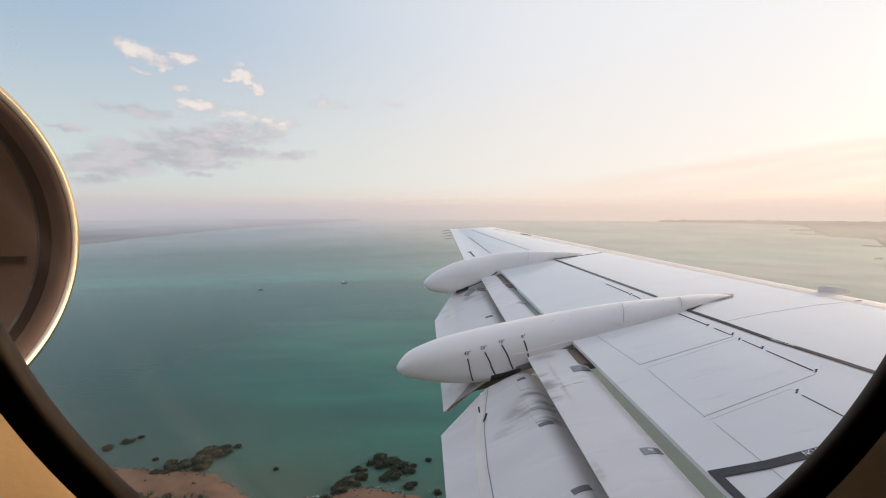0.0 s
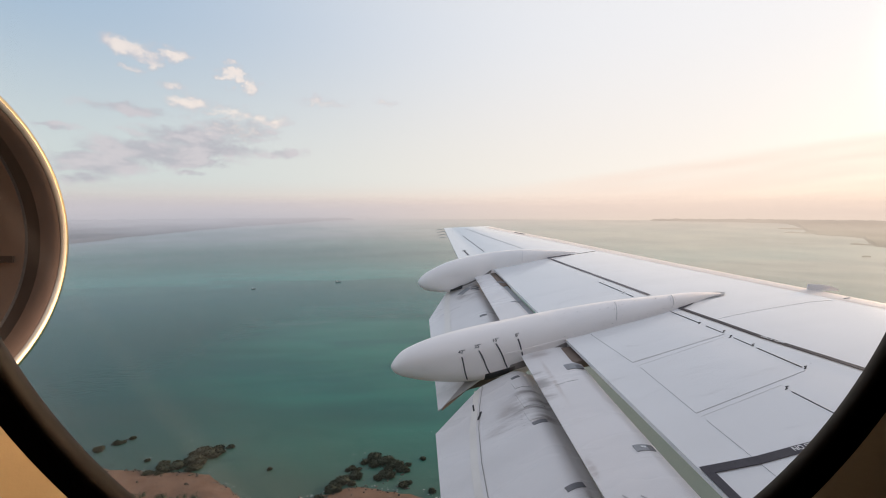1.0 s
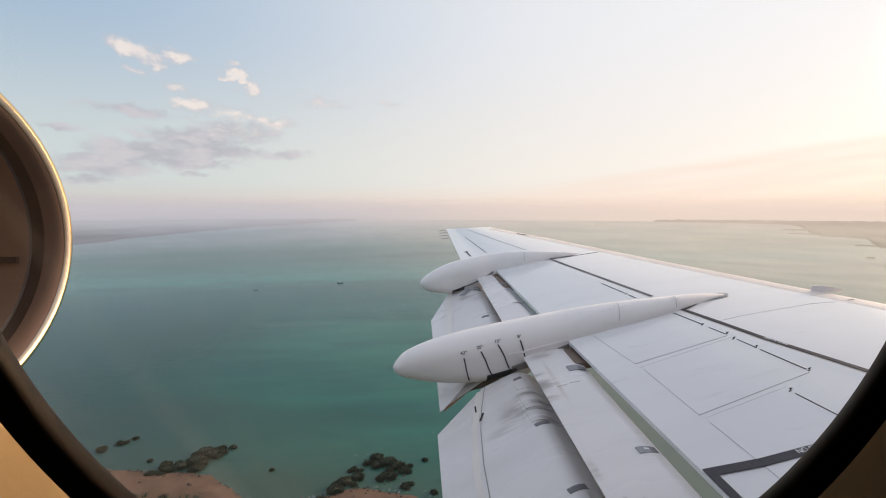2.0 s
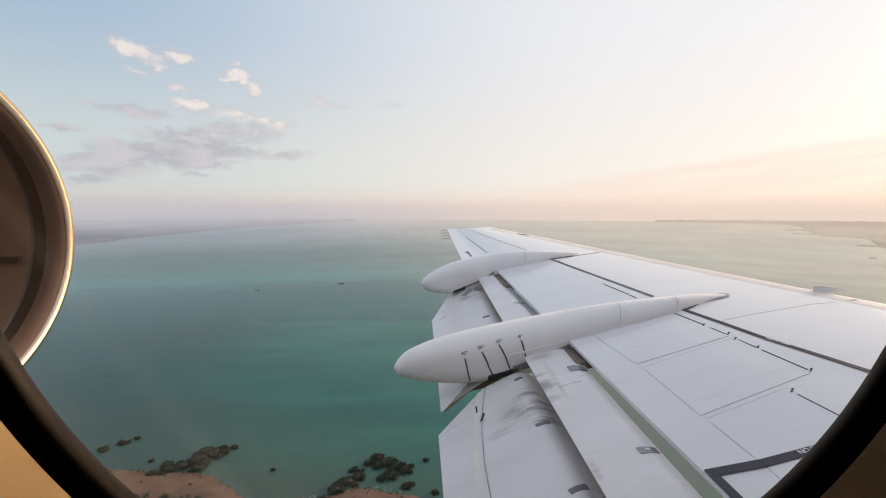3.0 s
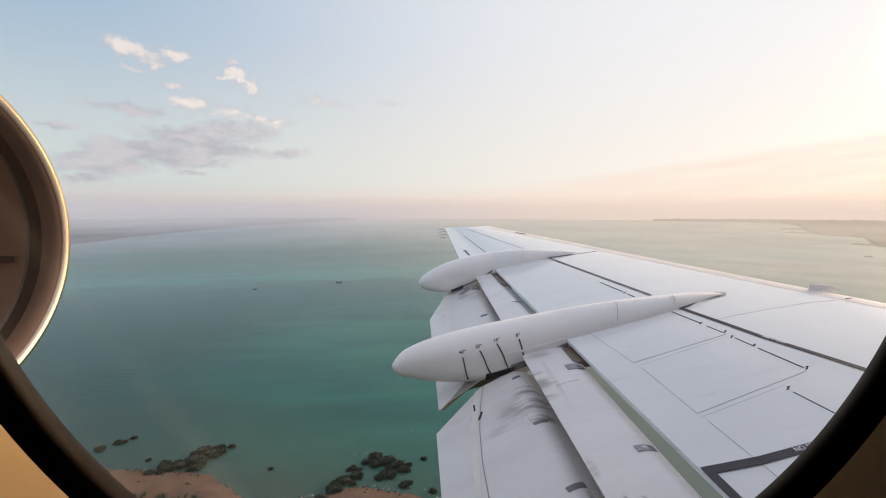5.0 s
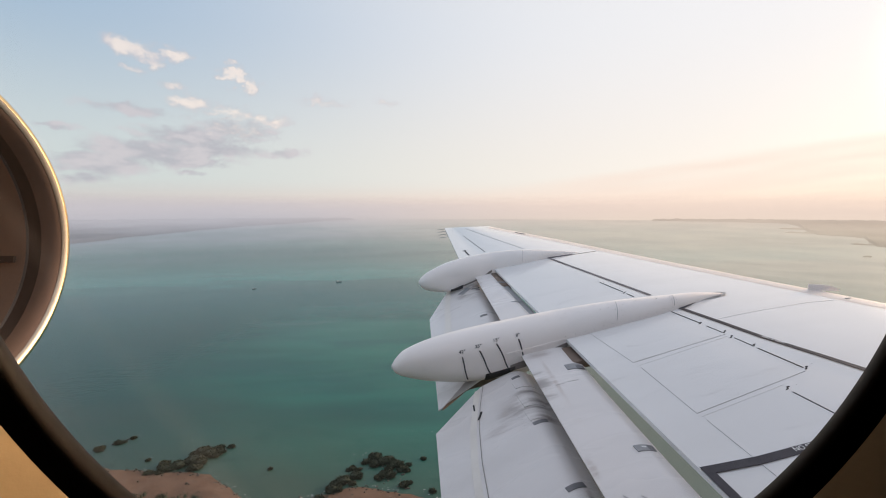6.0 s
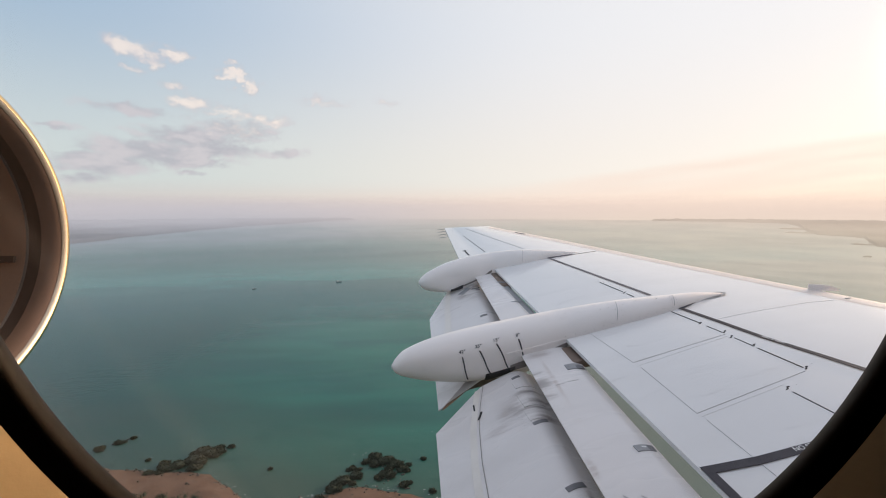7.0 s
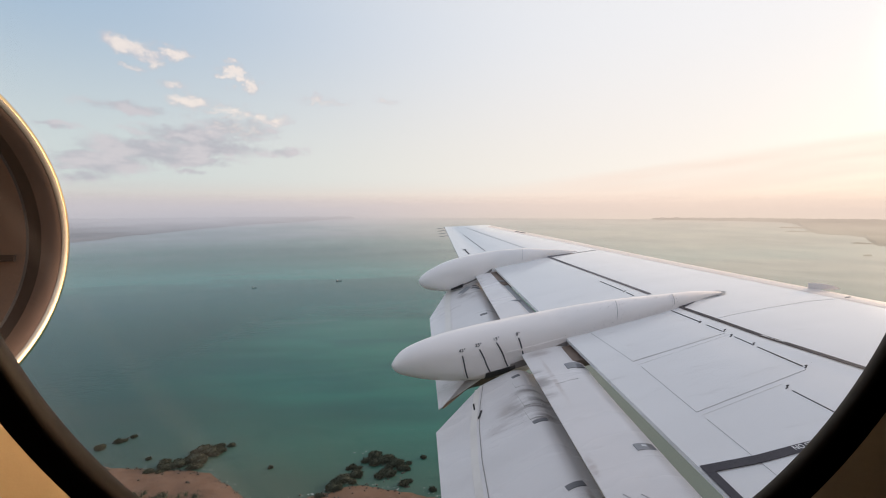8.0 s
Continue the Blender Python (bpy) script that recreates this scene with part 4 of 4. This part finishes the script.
for text, at, a, b in (("42°", (0.457, 150), (0.457, 162), (0.515, 216)), ("25°", (0.617, 144), (0.625, 154), (0.735, 204)),
                       ("15°", (0.795, 138), (0.795, 146), (0.905, 196)), ("8°", (1.012, 137), (1.015, 146), (1.055, 182))):
    fairing_line("angle_mark", 0, a, b, 0.0125, STRIPE, "dark flap angle mark")
    lettering(text, 0.048, lambda u, v, at=at: on_fairing(0, at[0] + u, at[1] - v / 0.0046, 0.005), STRIPE, fairings[0])
for k, a, b in ((0, (2.125, 90), (2.055, 158)), (0, (2.80, 90), (2.765, 158)), (1, (1.85, 92), (1.82, 168))):
    fairing_line("seam", k, a, b, 0.0045, SEAM)


def fairing_run(name, k, a, b, wide, mat, label="", taper=1.0):
    """A strip along a fairing, wide in degrees of its girth."""
    rows = []
    for i in range(25):
        x, g = lerp(a[0], b[0], i / 24), lerp(a[1], b[1], i / 24)
        girth = [g + wide * lerp(1.0, taper, i / 24) * (j / 6 - 0.5) for j in range(7)]
        rows.append([on_fairing(k, x, a, 0.005) for a in girth] + [on_fairing(k, x, a, -0.004) for a in reversed(girth)])
    return part(name, grid(rows, closed_u=True, caps=True), mat, fairings[k], label)


fairing_run("rubbing_strip", 0, (0.89, 172), (1.50, 169), 4, FAIRING_PAINT, "cream rubbing strip")
# shade of the track openings painted as strips, soil and shadow along the edge
fairing_run("painted_mouth", 0, (0.69, 221), (0.98, 201), 32, GAP, "dark strip painting the shaded track opening", 0.3)
fairing_run("painted_mouth", 0, (0.93, 200), (1.5, 184), 16, GRIME_SHADE, "soiled edge of the opening with its shadow")
fairing_run("painted_mouth", 1, (0.60, 232), (0.80, 214), 18, GAP, "dark strip painting the shaded track opening")
fairing_run("painted_mouth", 1, (0.80, 210), (1.35, 174), 5, GRIME_SHADE, "dark strip painting the shaded track opening")

bm = bmesh.new()
bmesh.ops.create_cone(bm, cap_ends=True, segments=7, radius1=0.0040, radius2=0.0028, depth=0.004)
RIVET = bpy.data.meshes.new("rivet")
bm.to_mesh(RIVET)
bm.free()
RIVET.materials.append(SOIL_AND_SHADE)


def rivet(at, parent):
    ob = new("rivet", RIVET)
    ob.location = at
    ob.scale = (1.15, 1.15, 1.15) if parent in fairings else (0.62, 0.62, 0.62)
    ob.parent = parent


rng = random.Random(5)
for i in range(13):
    rivet(on_fairing(0, 1.48 + i * 0.105, 163 + rng.uniform(-2, 2), 0.001), fairings[0])
for i in range(8):
    rivet(on_fairing(0, 1.36 + i * 0.17 + rng.uniform(-0.05, 0.05), 108 + rng.uniform(-8, 8), 0.002), fairings[0])
for x0 in (2.11, 2.79):
    for i in range(6):
        rivet(on_fairing(0, x0 + (0.02 if i % 2 else -0.04), 104 + i * 9, 0.001), fairings[0])
for i in range(7):
    rivet(on_fairing(1, 1.0 + i * 0.2, 150, 0.002), fairings[1])
for y in (3.455, 3.415, 3.22, 3.18, 3.02):
    for i in range(9):
        x = 0.86 + i * 0.028
        rivet(on_wing(x, y + 0.1 * (x - 0.86), flap_drop(x) + 0.004), inner_flap)
for (xa, ya), (xb, yb), n in (((0.607, 3.156), (0.868, 3.134), 11), ((0.623, 3.072), (0.877, 3.046), 11), ((0.884, 3.384), (0.863, 3.028), 12)):
    for i in range(n):
        x, y = lerp(xa, xb, i / (n - 1)), lerp(ya, yb, i / (n - 1)) + rng.uniform(-0.006, 0.006)
        rivet(on_wing(x, y, flap_drop(x) + 0.003), inner_flap)
for x, y in ((0.72, 3.50), (0.80, 3.30), (0.93, 3.30), (0.90, 3.15), (0.86, 3.10), (0.84, 3.45), (0.23, 3.30), (0.25, 2.80)):
    rivet(on_wing(x, y, flap_drop(x) + 0.002), inner_flap)
rivet(on_wing(1.261, 3.627, vane_height(1.261) + 0.002), wing)
for x, y in ((1.838, 3.99), (2.599, 4.005), (3.02, 2.80), (2.70, 2.60)):
    rivet(on_wing(x, y, 0.003), wing)

# spoiler hinge fittings
for x, y in ((2.781, 3.693), (2.849, 3.463), (2.83, 3.358), (2.877, 3.167), (2.938, 2.757), (2.615, 2.573), (2.575, 4.76)):
    line("hinge_fitting", [(x - 0.026, y - 0.010), (x - 0.002, y - 0.002), (x + 0.004, y + 0.018), (x + 0.024, y + 0.018)], 0.0042, 0.006, GAP, wing, "", 0.005)
for a, b in (((1.842, 3.15), (2.83, 3.39)), ((1.895, 2.45), (2.62, 2.62))):
    line("skin_seam", [a, b], 0.0022, 0.002, FENCE, wing, "", 0.001)
line("skin_seam", [(2.37, 9.43), (2.515, 9.07)], 0.05, 0.004, STRIPE, wing)
line("trim_mark", [(1.029, 8.327), (1.063, 7.877)], 0.03, 0.004, STRIPE, wing)
line("trim_mark", [(0.99, 8.30), (1.06, 8.32)], 0.05, 0.004, STRIPE, wing)

# no step lettering on the stripes
lettering("NO STEP", 0.044, lambda u, v: on_wing(3.068 - 0.316 * u - 0.949 * v, 3.19 + 0.949 * u - 0.316 * v, 0.014), LETTER, wing)
lettering("NO STEP", 0.044, lambda u, v: on_wing(2.235 + u, 2.056 + 0.075 * u + v, 0.014), LETTER, wing)

# leading edge cap and the small fence on it
rows = []
for k in range(40):
    y = -0.2 + 10.8 * k / 39
    x1 = lead(y) - 0.16
    row = []
    for i in range(12):
        a = -0.62 + i / 11 * (math.pi / 2 + 0.62)
        if a < 0:
            row.append(on_wing(x1 + 0.22 * a, y, -0.004 if i == 0 else 0.003))
        else:
            row.append(on_wing(x1 + 0.224 * math.sin(a), y, 0.003 - 0.15 * (1 - math.cos(a))))
    rows.append(row)
part("leading_edge", grid(rows), EDGE_METAL, wing, "pale metal leading edge cap")
pts = []
for k in range(9):
    s = k / 8
    pts.append((lerp(4.25, 4.48, s), lerp(4.05, 3.93, s), 0.056 * (1 - s ** 3) + 0.004))
top = [on_wing(x, y, h) for x, y, h in pts] + [on_wing(4.48, 3.93, -0.010), on_wing(4.25, 4.05, -0.010)]
part("stall_fence", slab(top, [p + Vector((0.004, 0.012, 0)) for p in top]), FAIRING_PAINT, wing, "small pale stall fence")
line("fence_mark", [(4.30, 3.715), (4.36, 3.71)], 0.010, 0.008, PATCH, wing)
rivet(on_wing(2.806, 6.848, 0.01), wing)

# ---- the engine ----
engine = tagged(new("jet_engine"), "rear mounted jet engine with polished intake lip", "jet engine")
engine.location = (-1.78, 1.5, -0.09)
engine.scale = (1.0, 1.006, 1.006)


def turned(profile, n=72):
    return grid([[(x, r * math.cos(i * math.tau / n), r * math.sin(i * math.tau / n)) for i in range(n)] for x, r in profile], closed_u=True)


part("inner_barrel", turned([(-0.088, 0.667), (-0.075, 0.670), (-0.06, 0.673), (-0.035, 0.682), (-0.022, 0.690), (-0.016, 0.695)]), BARREL, engine, "reddish brown inner barrel")
part("intake_lip", turned(curve_through([(-0.016, 0.695), (-0.0135, 0.6955), (-0.006, 0.703), (-0.001, 0.712)], 3)), LIP_INNER, engine, "brushed pale inner intake lip")
part("intake_lip", turned(curve_through([(-0.001, 0.712), (0.0, 0.717), (-0.002, 0.724), (-0.008, 0.735), (-0.018, 0.743), (-0.035, 0.752), (-0.09, 0.77), (-0.16, 0.785)], 4)), LIP, engine, "polished metal intake lip")
# darker ring between the barrel and the liner
part("duct_ring", turned([(-0.088, 0.667), (-0.092, 0.672), (-0.150, 0.672), (-0.155, 0.662)]), DUCT, engine, "dark ring round the duct")
part("duct_liner", turned([(-0.155, 0.662), (-0.5, 0.655), (-0.9, 0.645), (-1.1, 0.64)]), LINER, engine, "brown acoustic liner")
for turn in (-13.5, 58.0, 130.0):
    rows = []
    for k in range(9):
        x = lerp(-0.19, -0.95, k / 8)
        rows.append([(x, r * math.cos(radians(turn + g)), r * math.sin(radians(turn + g))) for r, g in ((0.640, -1.4), (0.640, 1.4), (0.652, 1.4), (0.652, -1.4))])
    part("liner_splice", grid(rows, closed_u=True, caps=True), DUCT, engine, "dark splice strip")
part("nacelle", turned([(-0.16, 0.785), (-0.5, 0.83), (-1.2, 0.86), (-2.4, 0.84), (-3.2, 0.7)]), NACELLE, engine, "white engine nacelle")
part("spinner", turned([(-0.72, 0.005), (-0.76, 0.07), (-0.86, 0.15), (-1.0, 0.19), (-1.12, 0.2)], 40), FAN, engine)
for k in range(22):
    rot = Matrix.Rotation(k * math.tau / 22, 3, "X")
    rows = []
    for i in range(6):
        s = i / 5
        r = lerp(0.19, 0.632, s)
        tw = lerp(0.5, 1.05, s)
        w = lerp(0.07, 0.11, s)
        rows.append([rot @ Vector((-1.0 + sx * w * math.cos(tw) + th, sx * w * math.sin(tw), r)) for sx, th in ((-1, 0), (0, 0.012), (1, 0), (0, -0.006))])
    part("fan_blade", grid(rows, closed_u=True, caps=True), FAN, engine)
bm = bmesh.new()
bmesh.ops.create_circle(bm, cap_ends=True, segments=48, radius=0.64)
bmesh.ops.transform(bm, matrix=Matrix.Translation((-1.14, 0, 0)) @ Matrix.Rotation(radians(90), 4, "Y"), verts=bm.verts)
part("stator_plate", bm, DUCT, engine)


# ---- cabin window and wall ----
def ring(cx, cz, a, b, y, n=192, top=0.24):
    pts = []
    for i in range(n):
        t = i * math.tau / n
        c, s = math.cos(t), math.sin(t)
        if s <= 0:
            pts.append((cx + a * c, y, cz + b * s))
        else:
            pts.append((cx + a * math.copysign(abs(c) ** 0.5, c), y, cz + top * s ** 0.5))
    return pts


window = tagged(new("window_1"), "rounded aircraft cabin window with dark rubber seal", "window", kind="structure")
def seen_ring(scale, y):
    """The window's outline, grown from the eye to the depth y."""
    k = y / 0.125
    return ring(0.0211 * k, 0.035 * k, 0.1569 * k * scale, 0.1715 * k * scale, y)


def edge_ring(scale, y):
    """The outline of the cream panel's edge at the depth y."""
    k = y / 0.112
    return ring(0.020 * k, 0.055 * k, 0.1622 * k * scale, 0.1916 * k * scale, y)


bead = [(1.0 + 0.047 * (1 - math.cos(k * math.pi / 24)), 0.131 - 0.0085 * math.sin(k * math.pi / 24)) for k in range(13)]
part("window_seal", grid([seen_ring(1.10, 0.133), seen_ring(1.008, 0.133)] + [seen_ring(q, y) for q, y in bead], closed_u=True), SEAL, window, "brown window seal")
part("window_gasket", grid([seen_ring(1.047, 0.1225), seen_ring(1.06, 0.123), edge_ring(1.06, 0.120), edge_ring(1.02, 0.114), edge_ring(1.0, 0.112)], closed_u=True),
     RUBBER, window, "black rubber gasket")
bm = slab(ring(0.0225, 0.035, 0.185, 0.196, 0.134, 64), ring(0.0225, 0.035, 0.185, 0.196, 0.138, 64))
pane = part("pane", bm, GLASS, window, "clear acrylic pane")
pane.visible_shadow = False

wall_rows = [edge_ring(1.0, 0.112), ring(0.020, 0.055, 0.169, 0.198, 0.106), ring(0.020, 0.055, 0.180, 0.209, 0.098),
             ring(0.020, 0.055, 0.20, 0.232, 0.085), ring(0.020, 0.055, 0.225, 0.26, 0.078)]
square = []
for x, y, z in ring(0.02, 0.055, 1.0, 1.0, 0.078, top=1.0):
    k = 1.0 / max(abs(x - 0.02) / 0.6, abs(z - 0.055) / 0.44)
    square.append((0.02 + (x - 0.02) * k, y, 0.055 + (z - 0.055) * k))
wall = part("wall_window", grid(wall_rows + [square], closed_u=True), PANEL)
tagged(wall, "cream moulded plastic cabin wall panel", "wall", kind="structure")
for name, top in (("floor", [(-0.58, -1.2, -0.385), (0.62, -1.2, -0.385), (0.62, 0.078, -0.385), (-0.58, 0.078, -0.385)]),
                  ("ceiling", [(-0.58, -1.2, 0.495), (0.62, -1.2, 0.495), (0.62, 0.078, 0.495), (-0.58, 0.078, 0.495)]),
                  ("wall_far", [(-0.58, -1.2, -0.385), (0.62, -1.2, -0.385), (0.62, -1.2, 0.495), (-0.58, -1.2, 0.495)]),
                  ("wall_front", [(0.62, -1.2, -0.385), (0.62, 0.078, -0.385), (0.62, 0.078, 0.495), (0.62, -1.2, 0.495)]),
                  ("wall_rear", [(-0.58, -1.2, -0.385), (-0.58, 0.078, -0.385), (-0.58, 0.078, 0.495), (-0.58, -1.2, 0.495)])):
    axis = {"floor": (0, 0, -0.05), "ceiling": (0, 0, 0.05), "wall_far": (0, -0.05, 0), "wall_front": (0.05, 0, 0), "wall_rear": (-0.05, 0, 0)}[name]
    ob = part(name, slab(top, [tuple(Vector(p) + Vector(axis)) for p in top]), CABIN, flat=True)
    tagged(ob, "plain grey cabin lining", "cabin lining", kind="structure")

# ---- fuselage and engine pylon ----
def fuselage():
    """The hull round the cabin, unseen and dark to cut bounced light, left open where the window stands."""
    xs = [-9.0, -7.0, -5.0, -3.5, -2.0, -1.0, -0.25, 0.30, 1.0, 2.0, 3.5, 5.0, 7.0, 9.0]
    turns = [2 * k for k in range(-90, 91)]
    centre, reach = Vector((0, -1.60, 0.06)), 1.745
    bm = bmesh.new()
    vs = [[bm.verts.new((x, centre.y + reach * math.cos(radians(a)), centre.z + reach * math.sin(radians(a)))) for a in turns] for x in xs]
    for i in range(len(xs) - 1):
        for j in range(len(turns) - 1):
            if xs[i] == -0.25 and -9 < turns[j] < 11:
                continue
            bm.faces.new((vs[i][j], vs[i + 1][j], vs[i + 1][j + 1], vs[i][j + 1]))
    bmesh.ops.remove_doubles(bm, verts=bm.verts, dist=0.001)
    return tagged(part("wall_fuselage", bm, HULL_PAINT), "unseen airliner fuselage hull, dark to cut bounced light", "fuselage", kind="structure")


fuselage()
a = [(-0.55, -1.62), (-0.95, -1.62), (-3.0, -1.62), (-3.3, -1.62), (-3.0, -0.8), (-0.95, -0.8), (-0.7, -0.8)]
part("pylon", slab([(x, y, 0.10) for x, y in a], [(x, y, -0.10) for x, y in a], 0.02), NACELLE, engine, "white engine pylon")

# ---- shore plants and boats ----
plant_shore()
make_reef()
make_foam()
make_scrub()
boat((-224, 576, SEA_Z + 0.2), 5.5, 20)
boat((-116, 622, SEA_Z + 0.2), 9, -10)
